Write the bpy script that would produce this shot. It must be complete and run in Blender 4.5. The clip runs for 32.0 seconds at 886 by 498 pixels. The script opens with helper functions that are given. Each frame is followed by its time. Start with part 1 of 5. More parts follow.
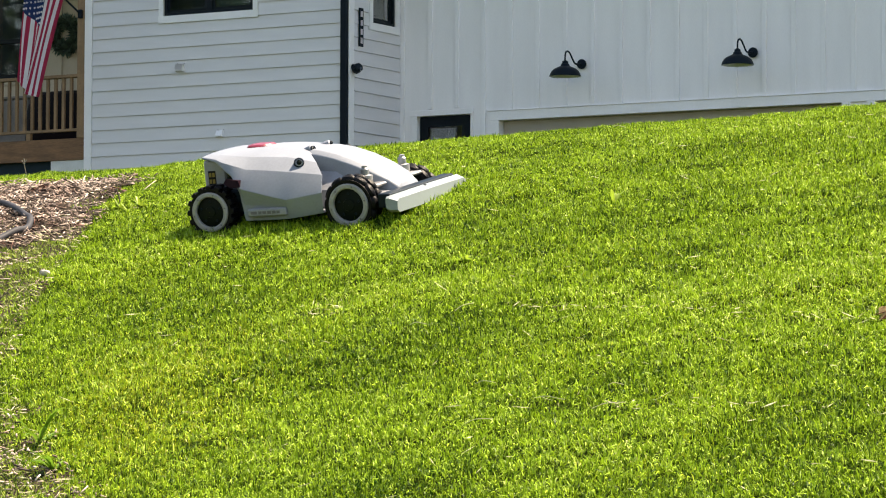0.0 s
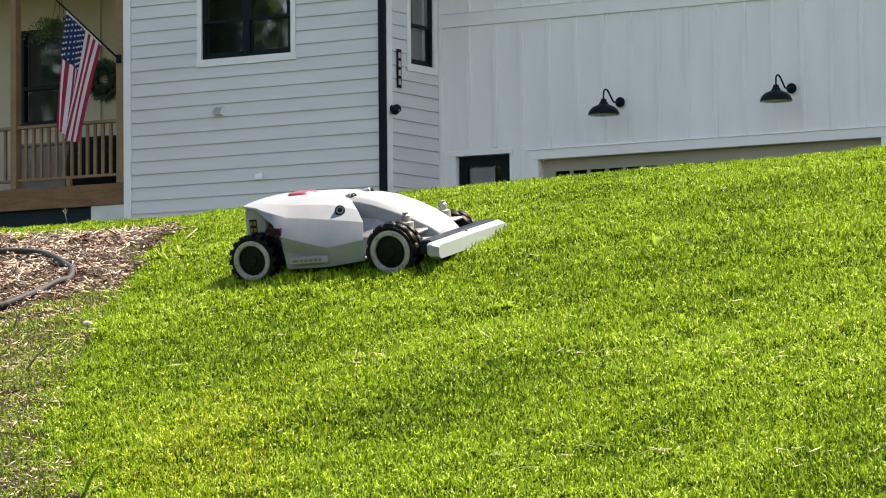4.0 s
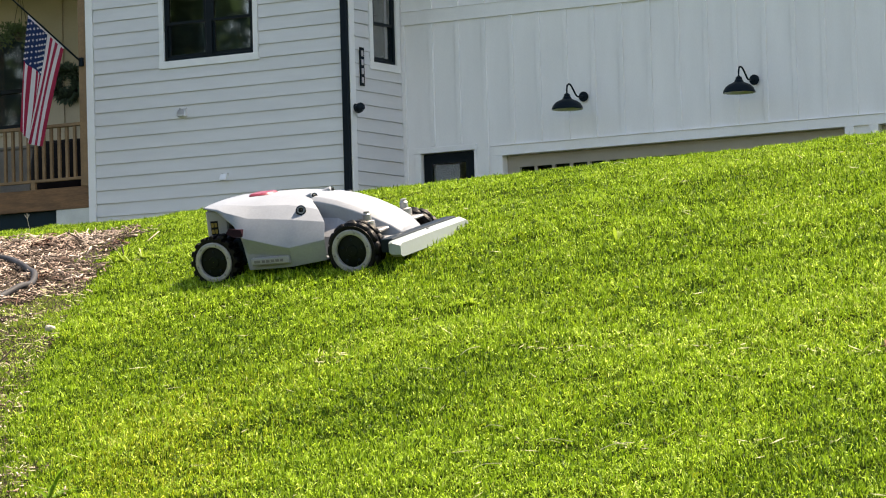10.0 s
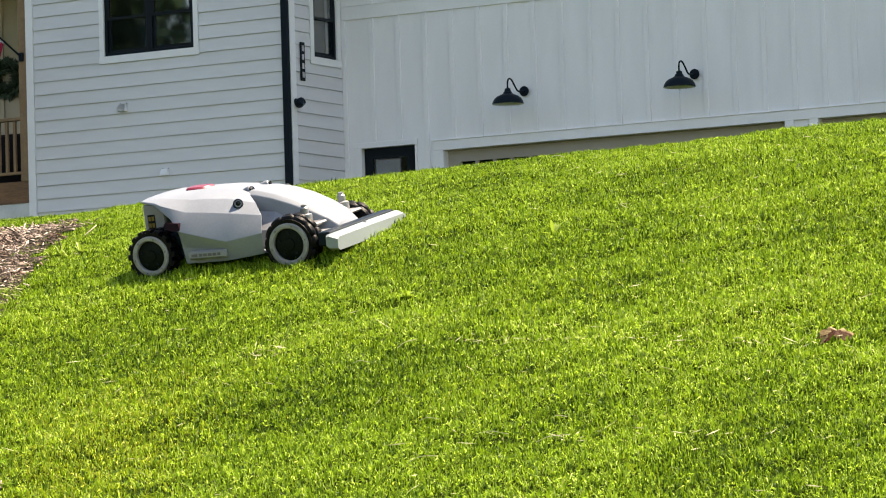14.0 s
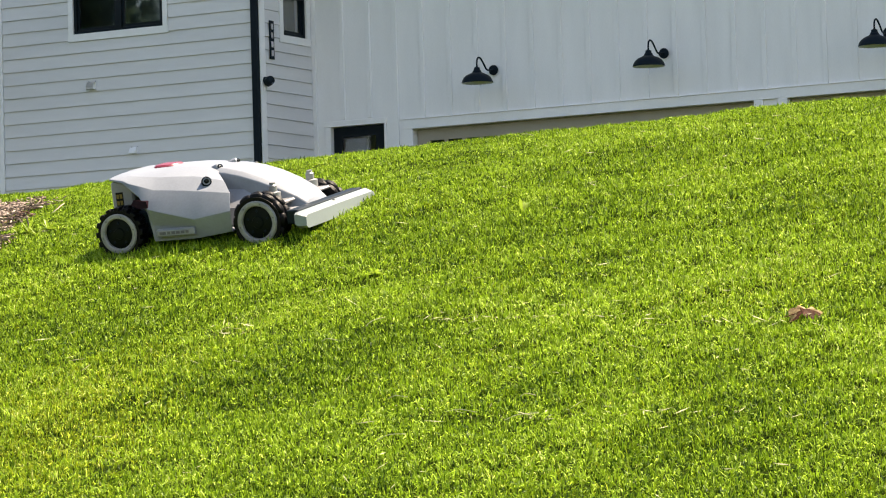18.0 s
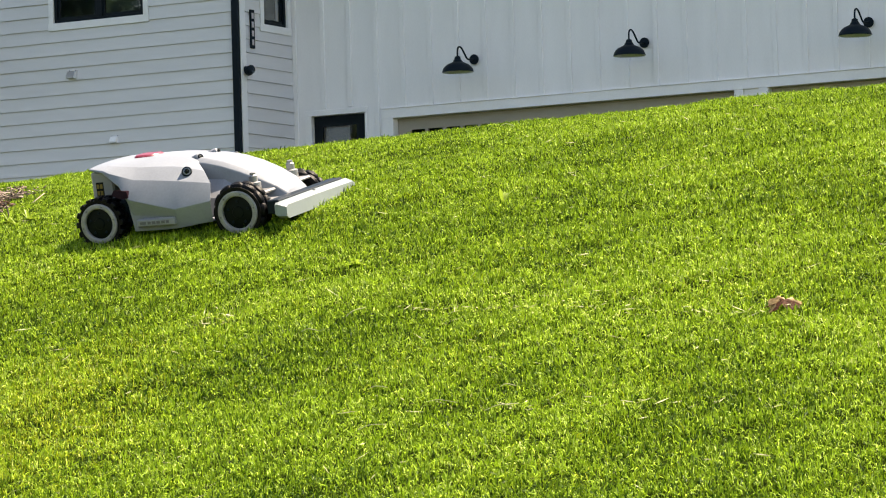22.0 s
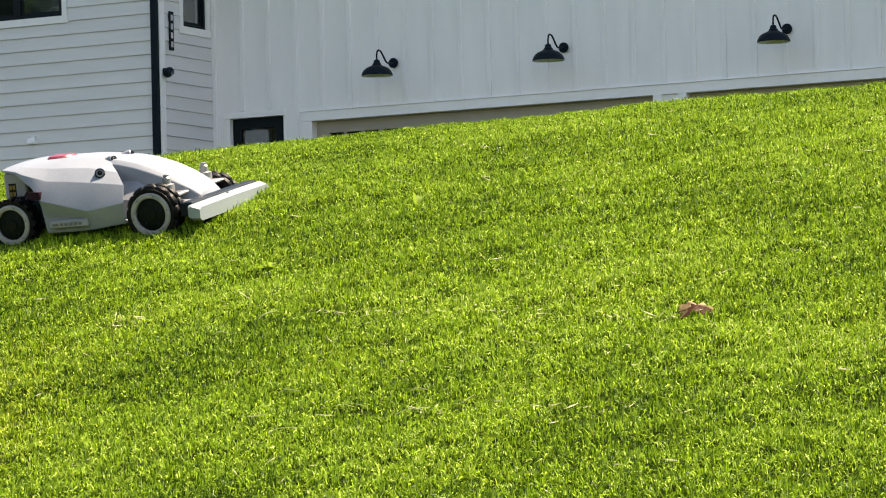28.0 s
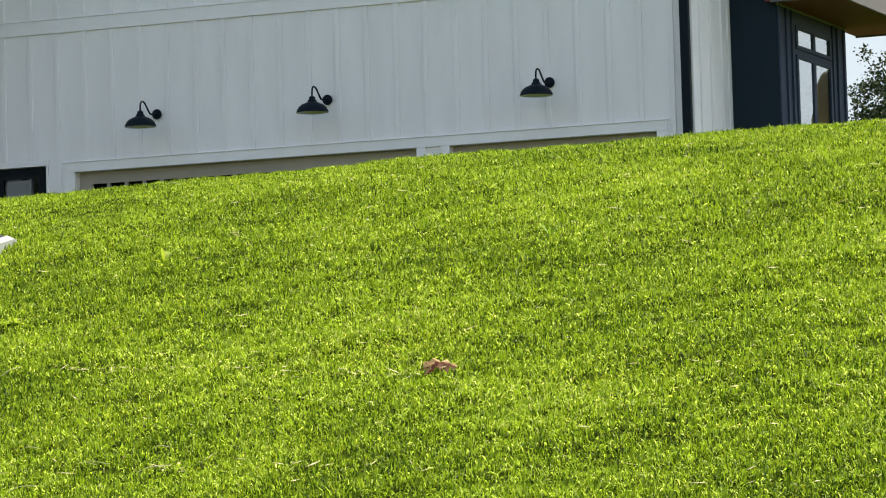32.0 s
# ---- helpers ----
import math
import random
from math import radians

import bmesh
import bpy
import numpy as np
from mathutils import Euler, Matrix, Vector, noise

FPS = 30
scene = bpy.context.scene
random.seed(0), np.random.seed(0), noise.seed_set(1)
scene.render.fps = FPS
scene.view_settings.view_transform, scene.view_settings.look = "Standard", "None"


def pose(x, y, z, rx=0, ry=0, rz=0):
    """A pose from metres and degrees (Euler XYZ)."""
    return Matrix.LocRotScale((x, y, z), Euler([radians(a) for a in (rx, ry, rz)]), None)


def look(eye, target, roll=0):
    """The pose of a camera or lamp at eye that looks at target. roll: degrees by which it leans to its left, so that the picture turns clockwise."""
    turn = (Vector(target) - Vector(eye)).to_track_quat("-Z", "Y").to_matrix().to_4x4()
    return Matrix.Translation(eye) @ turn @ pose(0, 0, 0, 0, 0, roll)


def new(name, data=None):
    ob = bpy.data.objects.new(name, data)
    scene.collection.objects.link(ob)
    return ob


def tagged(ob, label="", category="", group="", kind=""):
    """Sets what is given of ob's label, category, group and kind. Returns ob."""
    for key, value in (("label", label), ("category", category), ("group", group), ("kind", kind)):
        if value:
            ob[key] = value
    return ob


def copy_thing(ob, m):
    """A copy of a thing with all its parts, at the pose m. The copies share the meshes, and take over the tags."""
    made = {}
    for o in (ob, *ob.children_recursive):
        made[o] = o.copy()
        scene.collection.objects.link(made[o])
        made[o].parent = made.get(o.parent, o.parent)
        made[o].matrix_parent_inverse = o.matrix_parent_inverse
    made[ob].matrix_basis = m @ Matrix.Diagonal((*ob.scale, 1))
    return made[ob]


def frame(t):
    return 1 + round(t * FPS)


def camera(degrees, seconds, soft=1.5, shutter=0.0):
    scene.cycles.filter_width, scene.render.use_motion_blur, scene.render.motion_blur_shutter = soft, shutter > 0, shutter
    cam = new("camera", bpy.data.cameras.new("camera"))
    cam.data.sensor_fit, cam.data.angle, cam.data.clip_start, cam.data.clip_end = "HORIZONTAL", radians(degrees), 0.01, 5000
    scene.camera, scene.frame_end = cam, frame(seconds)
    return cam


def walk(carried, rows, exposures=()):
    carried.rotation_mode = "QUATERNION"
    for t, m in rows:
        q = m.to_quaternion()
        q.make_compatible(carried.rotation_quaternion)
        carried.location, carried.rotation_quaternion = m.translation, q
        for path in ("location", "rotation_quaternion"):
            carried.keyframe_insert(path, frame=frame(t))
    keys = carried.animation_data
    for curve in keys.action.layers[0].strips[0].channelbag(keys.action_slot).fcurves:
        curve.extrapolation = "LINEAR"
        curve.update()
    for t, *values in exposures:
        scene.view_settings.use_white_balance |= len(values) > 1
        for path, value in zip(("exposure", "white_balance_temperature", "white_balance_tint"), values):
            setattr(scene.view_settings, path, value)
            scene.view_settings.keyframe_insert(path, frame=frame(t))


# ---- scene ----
def aim(x, y, z, yaw, pitch, roll):
    a, b = radians(yaw), radians(pitch)
    way = Vector((-math.sin(a) * math.cos(b), math.cos(a) * math.cos(b), math.sin(b)))
    return look((x, y, z), Vector((x, y, z)) + way, roll)


# seconds, place, turn to the left of +y, tilt upwards, roll
ROWS = [
    (0.0, 21.702, -38.742, -2.478, 30.213, 3.257, 0.134),
    (0.5, 21.704, -38.745, -2.476, 30.275, 3.593, 0.143),
    (1.0, 21.706, -38.748, -2.473, 30.387, 3.736, 0.094),
    (1.5, 21.703, -38.742, -2.474, 30.515, 3.841, 0.163),
    (2.0, 21.695, -38.740, -2.468, 30.647, 3.888, 0.179),
    (2.5, 21.696, -38.738, -2.462, 30.765, 3.913, 0.163),
    (3.0, 21.697, -38.739, -2.460, 30.827, 3.915, 0.011),
    (3.5, 21.693, -38.738, -2.457, 30.858, 3.912, -0.286),
    (5.5, 21.696, -38.732, -2.452, 30.958, 3.844, -1.188),
    (6.0, 21.699, -38.735, -2.452, 30.931, 3.791, -1.317),
    (6.5, 21.702, -38.741, -2.453, 30.880, 3.747, -1.453),
    (7.0, 21.705, -38.738, -2.454, 30.831, 3.726, -1.550),
    (7.5, 21.703, -38.733, -2.452, 30.763, 3.723, -1.593),
    (8.0, 21.705, -38.737, -2.453, 30.671, 3.754, -1.621),
    (8.5, 21.709, -38.736, -2.456, 30.573, 3.800, -1.595),
    (9.0, 21.708, -38.733, -2.456, 30.477, 3.839, -1.641),
    (9.5, 21.710, -38.732, -2.454, 30.400, 3.865, -1.652),
    (10.0, 21.712, -38.733, -2.453, 30.343, 3.847, -1.643),
    (10.5, 21.711, -38.731, -2.454, 30.282, 3.815, -1.698),
    (11.0, 21.710, -38.731, -2.456, 30.219, 3.756, -1.699),
    (11.5, 21.711, -38.731, -2.456, 30.119, 3.715, -1.707),
    (12.0, 21.712, -38.726, -2.456, 30.003, 3.709, -1.697),
    (12.5, 21.714, -38.729, -2.457, 29.852, 3.723, -1.646),
    (13.0, 21.716, -38.729, -2.458, 29.670, 3.743, -1.723),
    (13.5, 21.717, -38.727, -2.460, 29.506, 3.747, -1.764),
    (14.0, 21.724, -38.726, -2.459, 29.365, 3.735, -1.814),
    (14.5, 21.723, -38.726, -2.458, 29.260, 3.715, -1.810),
    (16.5, 21.722, -38.724, -2.460, 29.037, 3.493, -1.763),
    (17.0, 21.722, -38.721, -2.458, 28.974, 3.449, -1.767),
    (17.5, 21.721, -38.719, -2.459, 28.913, 3.418, -1.747),
    (18.0, 21.718, -38.713, -2.461, 28.853, 3.366, -1.758),
    (18.5, 21.721, -38.716, -2.463, 28.789, 3.301, -1.786),
    (19.0, 21.721, -38.716, -2.461, 28.691, 3.240, -1.764),
    (19.5, 21.725, -38.719, -2.459, 28.586, 3.200, -1.748),
    (20.0, 21.723, -38.716, -2.460, 28.467, 3.178, -1.735),
    (20.5, 21.727, -38.721, -2.460, 28.400, 3.167, -1.780),
    (21.0, 21.730, -38.722, -2.460, 28.414, 3.157, -1.796),
    (21.5, 21.723, -38.721, -2.459, 28.470, 3.164, -1.757),
    (22.0, 21.722, -38.718, -2.458, 28.531, 3.170, -1.758),
    (22.5, 21.725, -38.718, -2.459, 28.531, 3.182, -1.726),
    (23.0, 21.724, -38.717, -2.459, 28.468, 3.184, -1.682),
    (23.5, 21.728, -38.717, -2.459, 28.375, 3.182, -1.675),
    (24.0, 21.726, -38.717, -2.457, 28.285, 3.172, -1.645),
    (24.5, 21.727, -38.718, -2.456, 28.212, 3.154, -1.637),
    (25.0, 21.731, -38.723, -2.458, 28.152, 3.122, -1.650),
    (25.5, 21.726, -38.710, -2.459, 28.117, 3.083, -1.707),
    (27.5, 21.733, -38.707, -2.458, 27.463, 3.128, -1.597),
    (28.0, 21.734, -38.702, -2.458, 27.168, 3.194, -1.492),
    (28.5, 21.741, -38.703, -2.457, 26.792, 3.270, -1.427),
    (29.0, 21.747, -38.698, -2.454, 26.357, 3.352, -1.385),
    (29.5, 21.751, -38.695, -2.453, 25.861, 3.434, -1.380),
    (30.0, 21.757, -38.692, -2.454, 25.351, 3.519, -1.451),
    (30.5, 21.763, -38.680, -2.451, 24.842, 3.605, -1.605),
    (31.0, 21.773, -38.682, -2.449, 24.353, 3.709, -1.679),
    (31.5, 21.780, -38.684, -2.448, 23.828, 3.827, -1.693),
    (32.0, 21.786, -38.679, -2.445, 23.220, 3.948, -1.620),
]
cam = camera(14.89, 32.0, soft=1.08)
walk(cam, [(t, aim(*row)) for t, *row in ROWS], [(0.0, 1.92, 8300, 14), (20.0, 1.90, 8300, 14), (27.0, 1.88, 8300, 14), (32.0, 1.82, 8300, 14)])

# ---- light ----
HEAD, SIDE = Vector((-0.4765, 0.8792)), Vector((0.8792, 0.4765))  # uphill across the lawn, and to its right
FOOT = Vector((21.685, -38.768, -2.447))  # eye level at the foot of the slope
SUN_TURN, SUN_HEIGHT = radians(68), radians(62)  # to the right of uphill
way = HEAD * math.cos(SUN_TURN) + SIDE * math.sin(SUN_TURN)
sun_way = Vector((way.x * math.cos(SUN_HEIGHT), way.y * math.cos(SUN_HEIGHT), math.sin(SUN_HEIGHT)))
sun = new("sun", bpy.data.lights.new("sun", "SUN"))
sun.data.energy, sun.data.angle, sun.data.color = 5.0, radians(0.53), (1.0, 0.95, 0.87)
sun.matrix_world = look(sun_way * 60, (0, 0, 0))
world = bpy.data.worlds.new("world")
scene.world = world
world.use_nodes = True
sky = world.node_tree.nodes.new("ShaderNodeTexSky")
sky.sky_type, sky.sun_disc = "NISHITA", False
sky.sun_elevation, sky.sun_rotation = SUN_HEIGHT, math.atan2(sun_way.x, sun_way.y)
sky.air_density, sky.dust_density, sky.ozone_density = 1.0, 0.5, 1.0
back = world.node_tree.nodes["Background"]
back.inputs[1].default_value = 0.086
world.node_tree.links.new(sky.outputs[0], back.inputs[0])


# ---- materials ----
def material(name, colour, rough=0.6, metal=0.0, vary=0.15, scale=8.0, fine=90.0, bump=0.1, stretch=(1, 1, 1), second=None, spots=0.0, random_by="", spec=0.5, through_light=0.0, depth=0.004):
    m = bpy.data.materials.new(name)
    m.use_nodes = True
    nodes, links = m.node_tree.nodes, m.node_tree.links
    bsdf = nodes["Principled BSDF"]
    bsdf.inputs["Metallic"].default_value = metal
    bsdf.inputs["Specular IOR Level"].default_value = spec
    where = nodes.new("ShaderNodeTexCoord")
    mapping = nodes.new("ShaderNodeMapping")
    mapping.inputs["Scale"].default_value = stretch
    links.new(where.outputs["Object"], mapping.inputs[0])
    big, small = nodes.new("ShaderNodeTexNoise"), nodes.new("ShaderNodeTexNoise")
    big.inputs["Scale"].default_value, small.inputs["Scale"].default_value = scale, fine
    big.inputs["Detail"].default_value, small.inputs["Detail"].default_value = 5, 3
    for n in (big, small):
        links.new(mapping.outputs[0], n.inputs["Vector"])
    ramp = nodes.new("ShaderNodeMapRange")
    ramp.inputs[1].default_value, ramp.inputs[2].default_value = 0.3, 0.7
    ramp.inputs[3].default_value, ramp.inputs[4].default_value = 0.0, 1.0
    links.new(big.outputs[0], ramp.inputs[0])
    mix = nodes.new("ShaderNodeMix")
    mix.data_type = "RGBA"
    low = second or [c * (1 - vary) for c in colour]
    mix.inputs[6].default_value, mix.inputs[7].default_value = (*low, 1), (*[min(1, c * (1 + vary * 0.6)) for c in colour], 1)
    links.new(ramp.outputs[0], mix.inputs[0])
    grain = nodes.new("ShaderNodeMapRange")
    grain.inputs[1].default_value, grain.inputs[2].default_value = 0.25, 0.75
    grain.inputs[3].default_value, grain.inputs[4].default_value = 1 - vary * 0.7, 1 + vary * 0.5
    links.new(small.outputs[0], grain.inputs[0])
    last = nodes.new("ShaderNodeVectorMath")
    last.operation = "SCALE"
    links.new(mix.outputs[2], last.inputs[0])
    links.new(grain.outputs[0], last.inputs["Scale"])
    out = last.outputs[0]
    if random_by:
        node = nodes.new("ShaderNodeObjectInfo" if random_by == "object" else "ShaderNodeNewGeometry")
        span = nodes.new("ShaderNodeMapRange")
        span.inputs[3].default_value, span.inputs[4].default_value = 1 - spots, 1 + spots
        links.new(node.outputs["Random" if random_by == "object" else "Random Per Island"], span.inputs[0])
        scaled = nodes.new("ShaderNodeVectorMath")
        scaled.operation = "SCALE"
        links.new(out, scaled.inputs[0])
        links.new(span.outputs[0], scaled.inputs["Scale"])
        out = scaled.outputs[0]
    links.new(out, bsdf.inputs["Base Color"])
    r = nodes.new("ShaderNodeMapRange")
    r.inputs[3].default_value, r.inputs[4].default_value = max(0.02, rough - 0.08), min(1, rough + 0.08)
    links.new(big.outputs[0], r.inputs[0])
    links.new(r.outputs[0], bsdf.inputs["Roughness"])
    if bump:
        b = nodes.new("ShaderNodeBump")
        b.inputs["Strength"].default_value, b.inputs["Distance"].default_value = bump, depth
        links.new(small.outputs[0], b.inputs["Height"])
        links.new(b.outputs[0], bsdf.inputs["Normal"])
    if through_light:
        thin = nodes.new("ShaderNodeBsdfTranslucent")
        links.new(out, thin.inputs[0])
        blend = nodes.new("ShaderNodeMixShader")
        blend.inputs[0].default_value = through_light
        links.new(bsdf.outputs[0], blend.inputs[1])
        links.new(thin.outputs[0], blend.inputs[2])
        links.new(blend.outputs[0], nodes["Material Output"].inputs[0])
    return m


def blade_material(name, dark, light, dry, dry_share, leafy=0.5):
    """Leaf blades: every blade its own green, some of them yellowed; the lawn's dark end holds shade."""
    m = bpy.data.materials.new(name)
    m.use_nodes = True
    nodes, links = m.node_tree.nodes, m.node_tree.links
    bsdf = nodes["Principled BSDF"]
    bsdf.inputs["Roughness"].default_value = 0.5
    bsdf.inputs["Specular IOR Level"].default_value = 0.12
    geo = nodes.new("ShaderNodeNewGeometry")
    where = nodes.new("ShaderNodeTexCoord")
    patch = nodes.new("ShaderNodeTexNoise")
    patch.inputs["Scale"].default_value, patch.inputs["Detail"].default_value = 1.7, 4
    links.new(where.outputs["Object"], patch.inputs["Vector"])
    both = nodes.new("ShaderNodeMath")
    both.operation = "MULTIPLY_ADD"
    both.inputs[1].default_value = 0.60
    links.new(geo.outputs["Random Per Island"], both.inputs[0])
    tuft_noise = nodes.new("ShaderNodeTexNoise")
    tuft_noise.inputs["Scale"].default_value, tuft_noise.inputs["Detail"].default_value = 55, 1
    links.new(where.outputs["Object"], tuft_noise.inputs["Vector"])
    tufts = nodes.new("ShaderNodeMapRange")
    tufts.inputs[1].default_value, tufts.inputs[2].default_value = 0.32, 0.68
    tufts.inputs[3].default_value, tufts.inputs[4].default_value = -0.05, 0.20
    links.new(tuft_noise.outputs[0], tufts.inputs[0])
    base = nodes.new("ShaderNodeMath")
    base.operation = "ADD"
    shift = nodes.new("ShaderNodeMapRange")
    shift.inputs[1].default_value, shift.inputs[2].default_value = 0.3, 0.7
    shift.inputs[3].default_value, shift.inputs[4].default_value = 0.0, 0.25
    links.new(patch.outputs[0], shift.inputs[0])
    links.new(shift.outputs[0], base.inputs[0])
    links.new(tufts.outputs[0], base.inputs[1])
    links.new(base.outputs[0], both.inputs[2])
    ramp = nodes.new("ShaderNodeValToRGB")
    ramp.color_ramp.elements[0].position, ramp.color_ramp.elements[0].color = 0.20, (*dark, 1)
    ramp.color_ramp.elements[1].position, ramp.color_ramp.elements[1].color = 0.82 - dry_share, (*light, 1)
    last = ramp.color_ramp.elements.new(1 - dry_share + 0.02)
    last.color = (*dry, 1)
    links.new(both.outputs[0], ramp.inputs[0])
    links.new(ramp.outputs[0], bsdf.inputs["Base Color"])
    thin = nodes.new("ShaderNodeBsdfTranslucent")
    links.new(ramp.outputs[0], thin.inputs[0])
    blend = nodes.new("ShaderNodeMixShader")
    blend.inputs[0].default_value = leafy
    links.new(bsdf.outputs[0], blend.inputs[1])
    links.new(thin.outputs[0], blend.inputs[2])
    links.new(blend.outputs[0], nodes["Material Output"].inputs[0])
    return m


def glass_material(name, tint, rough=0.02, ior=1.5):
    m = bpy.data.materials.new(name)
    m.use_nodes = True
    bsdf = m.node_tree.nodes["Principled BSDF"]
    bsdf.inputs["Base Color"].default_value = (*tint, 1)
    bsdf.inputs["Roughness"].default_value = rough
    bsdf.inputs["Transmission Weight"].default_value = 1.0
    bsdf.inputs["IOR"].default_value = ior
    return m


M_BOARD = material("white_fibre_cement", (0.665, 0.648, 0.658), 0.55, vary=0.05, scale=2.5, fine=60, bump=0.12, stretch=(0.5, 0.5, 4), random_by="object", spots=0.02)
M_PANEL = material("white_wall_panel", (0.82, 0.80, 0.805), 0.6, vary=0.05, scale=1.2, fine=45, bump=0.1, stretch=(3, 3, 0.6))
M_TRIM = material("white_trim_paint", (0.82, 0.80, 0.805), 0.5, vary=0.04, scale=3, fine=50, bump=0.08)
M_BLACK = material("black_metal_paint", (0.003, 0.009, 0.015), 0.5, vary=0.2, scale=6, fine=150, bump=0.05, spec=0.12)
M_FRAME = material("black_window_frame", (0.003, 0.008, 0.012), 0.45, vary=0.2, scale=6, fine=120, bump=0.04, spec=0.14)
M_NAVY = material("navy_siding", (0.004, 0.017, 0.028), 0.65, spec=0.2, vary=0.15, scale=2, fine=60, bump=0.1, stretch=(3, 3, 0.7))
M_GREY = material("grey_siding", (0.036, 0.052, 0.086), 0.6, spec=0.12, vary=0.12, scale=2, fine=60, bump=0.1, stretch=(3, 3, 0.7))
M_GUTTER = material("grey_gutter_paint", (0.085, 0.09, 0.095), 0.5, vary=0.1, scale=3, fine=60, bump=0.05)
M_STONE = material("pale_stone", (0.34, 0.32, 0.28), 0.85, vary=0.2, scale=40, fine=200, bump=0.4)
M_GLASS = glass_material("window_glass", (0.97, 0.985, 0.98))
M_COATED = glass_material("coated_window_glass", (0.90, 0.95, 0.96), 0.02, 1.9)
M_DOOR = material("taupe_door_paint", (0.34, 0.30, 0.25), 0.55, vary=0.08, scale=2, fine=60, bump=0.08)
M_WOOD = material("treated_lumber", (0.25, 0.148, 0.074), 0.7, vary=0.25, scale=3, fine=40, bump=0.25, stretch=(1, 1, 1), random_by="object", spots=0.1)
M_BEAM = material("knotty_rim_lumber", (0.205, 0.098, 0.043), 0.7, vary=0.4, scale=3, fine=25, bump=0.25, stretch=(0.6, 2, 4))
M_SOFFIT = material("cedar_soffit", (0.19, 0.040, 0.029), 0.65, vary=0.3, scale=3, fine=40, bump=0.2, stretch=(4, 0.6, 1))
M_BEIGE = material("beige_porch_wall", (0.45, 0.375, 0.27), 0.6, vary=0.06, scale=2, fine=50, bump=0.08)
M_ROOF = material("dark_shingle", (0.05, 0.05, 0.055), 0.85, vary=0.3, scale=3, fine=30, bump=0.5)
M_CONC = material("painted_concrete", (0.62, 0.62, 0.60), 0.8, vary=0.12, scale=4, fine=70, bump=0.3)
M_FERN = material("fern_leaves", (0.085, 0.125, 0.04), 0.6, vary=0.3, scale=20, bump=0.0, random_by="island", spots=0.4, through_light=0.3)
M_DRAPE = material("taupe_drape", (0.74, 0.66, 0.52), 0.85, vary=0.1, scale=5, fine=120, bump=0.1, stretch=(6, 6, 0.5), through_light=0.6)
# near-black teal: the rooms' dimness and the panes' reflected tint put into the colour
M_ROOM = material("room_dimness_teal", (0.008, 0.030, 0.042), 0.8, vary=0.1, bump=0.0)
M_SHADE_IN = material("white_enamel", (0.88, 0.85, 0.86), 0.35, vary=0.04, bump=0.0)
# soil colour deepened to dark green for the shade among the blades
M_SOIL = material("shade_darkened_soil", (0.018, 0.032, 0.005), 0.95, spec=0.0, vary=0.4, scale=2.5, fine=70, bump=0.9, second=(0.013, 0.022, 0.004), depth=0.02)
# the lawn's darkest green stands in for shaded gaps between blades
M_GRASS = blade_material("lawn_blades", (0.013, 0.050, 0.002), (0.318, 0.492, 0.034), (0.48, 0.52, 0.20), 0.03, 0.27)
M_DRYGRASS = blade_material("yellowed_blades", (0.026, 0.050, 0.003), (0.372, 0.462, 0.030), (0.44, 0.44, 0.16), 0.05, 0.27)
M_THINGRASS = blade_material("sparse_bed_blades", (0.022, 0.050, 0.006), (0.270, 0.370, 0.060), (0.46, 0.42, 0.25), 0.09, 0.3)
M_CHIP = material("wood_mulch", (0.43, 0.36, 0.31), 0.9, vary=0.3, scale=9, fine=160, bump=0.5, second=(0.065, 0.028, 0.020), random_by="island", spots=0.95, spec=0.1)
M_BED = material("bed_soil", (0.032, 0.024, 0.017), 0.95, vary=0.5, scale=9, fine=120, bump=0.9, second=(0.020, 0.014, 0.010), depth=0.015, spec=0.1)
M_STRAW = material("dry_clippings", (0.34, 0.34, 0.19), 0.7, vary=0.2, scale=20, bump=0.1, random_by="island", spots=0.25, through_light=0.3)
M_PALESTRAW = material("pale_straw", (0.46, 0.45, 0.28), 0.6, vary=0.2, scale=20, bump=0.0)
M_HOSE = material("grey_rubber_hose", (0.034, 0.035, 0.040), 0.65, spec=0.15, vary=0.25, scale=14, fine=180, bump=0.2)
M_WEED = material("broad_weed_leaf", (0.22, 0.32, 0.035), 0.5, vary=0.25, scale=25, fine=200, bump=0.1, random_by="object", spots=0.35, through_light=0.4)
M_BROAD = material("broad_grass_leaf", (0.12, 0.24, 0.022), 0.5, vary=0.3, scale=25, fine=200, bump=0.1, random_by="island", spots=0.3, through_light=0.4)
M_LEAFTREE = material("tree_leaves", (0.022, 0.042, 0.015), 0.7, vary=0.3, scale=1, bump=0.0, random_by="island", spots=0.5, through_light=0.1, spec=0.1)
M_BARK = material("tree_bark", (0.10, 0.08, 0.06), 0.9, vary=0.35, scale=5, fine=40, bump=0.7, stretch=(3, 3, 0.6))
M_FALLEN = material("dry_maple_leaf", (0.062, 0.022, 0.006), 0.7, vary=0.5, scale=40, fine=260, bump=0.4, second=(0.13, 0.026, 0.006), through_light=0.2)
# leaf's cream side, paled to carry the sunlight on its curled rim
M_LEAFTOP = material("sunlit_leaf_side", (0.46, 0.32, 0.15), 0.7, vary=0.45, scale=40, fine=260, bump=0.4)
M_SHELL = material("white_mower_plastic", (0.184, 0.204, 0.234), 0.38, vary=0.09, scale=9, fine=140, bump=0.04, spec=0.3)
M_SHELLGREY = material("light_grey_mower_plastic", (0.20, 0.21, 0.23), 0.45, vary=0.1, scale=12, fine=140, bump=0.06)
M_PALE = material("pale_mower_bumper", (0.185, 0.22, 0.228), 0.45, vary=0.06, scale=8, fine=120, bump=0.05)
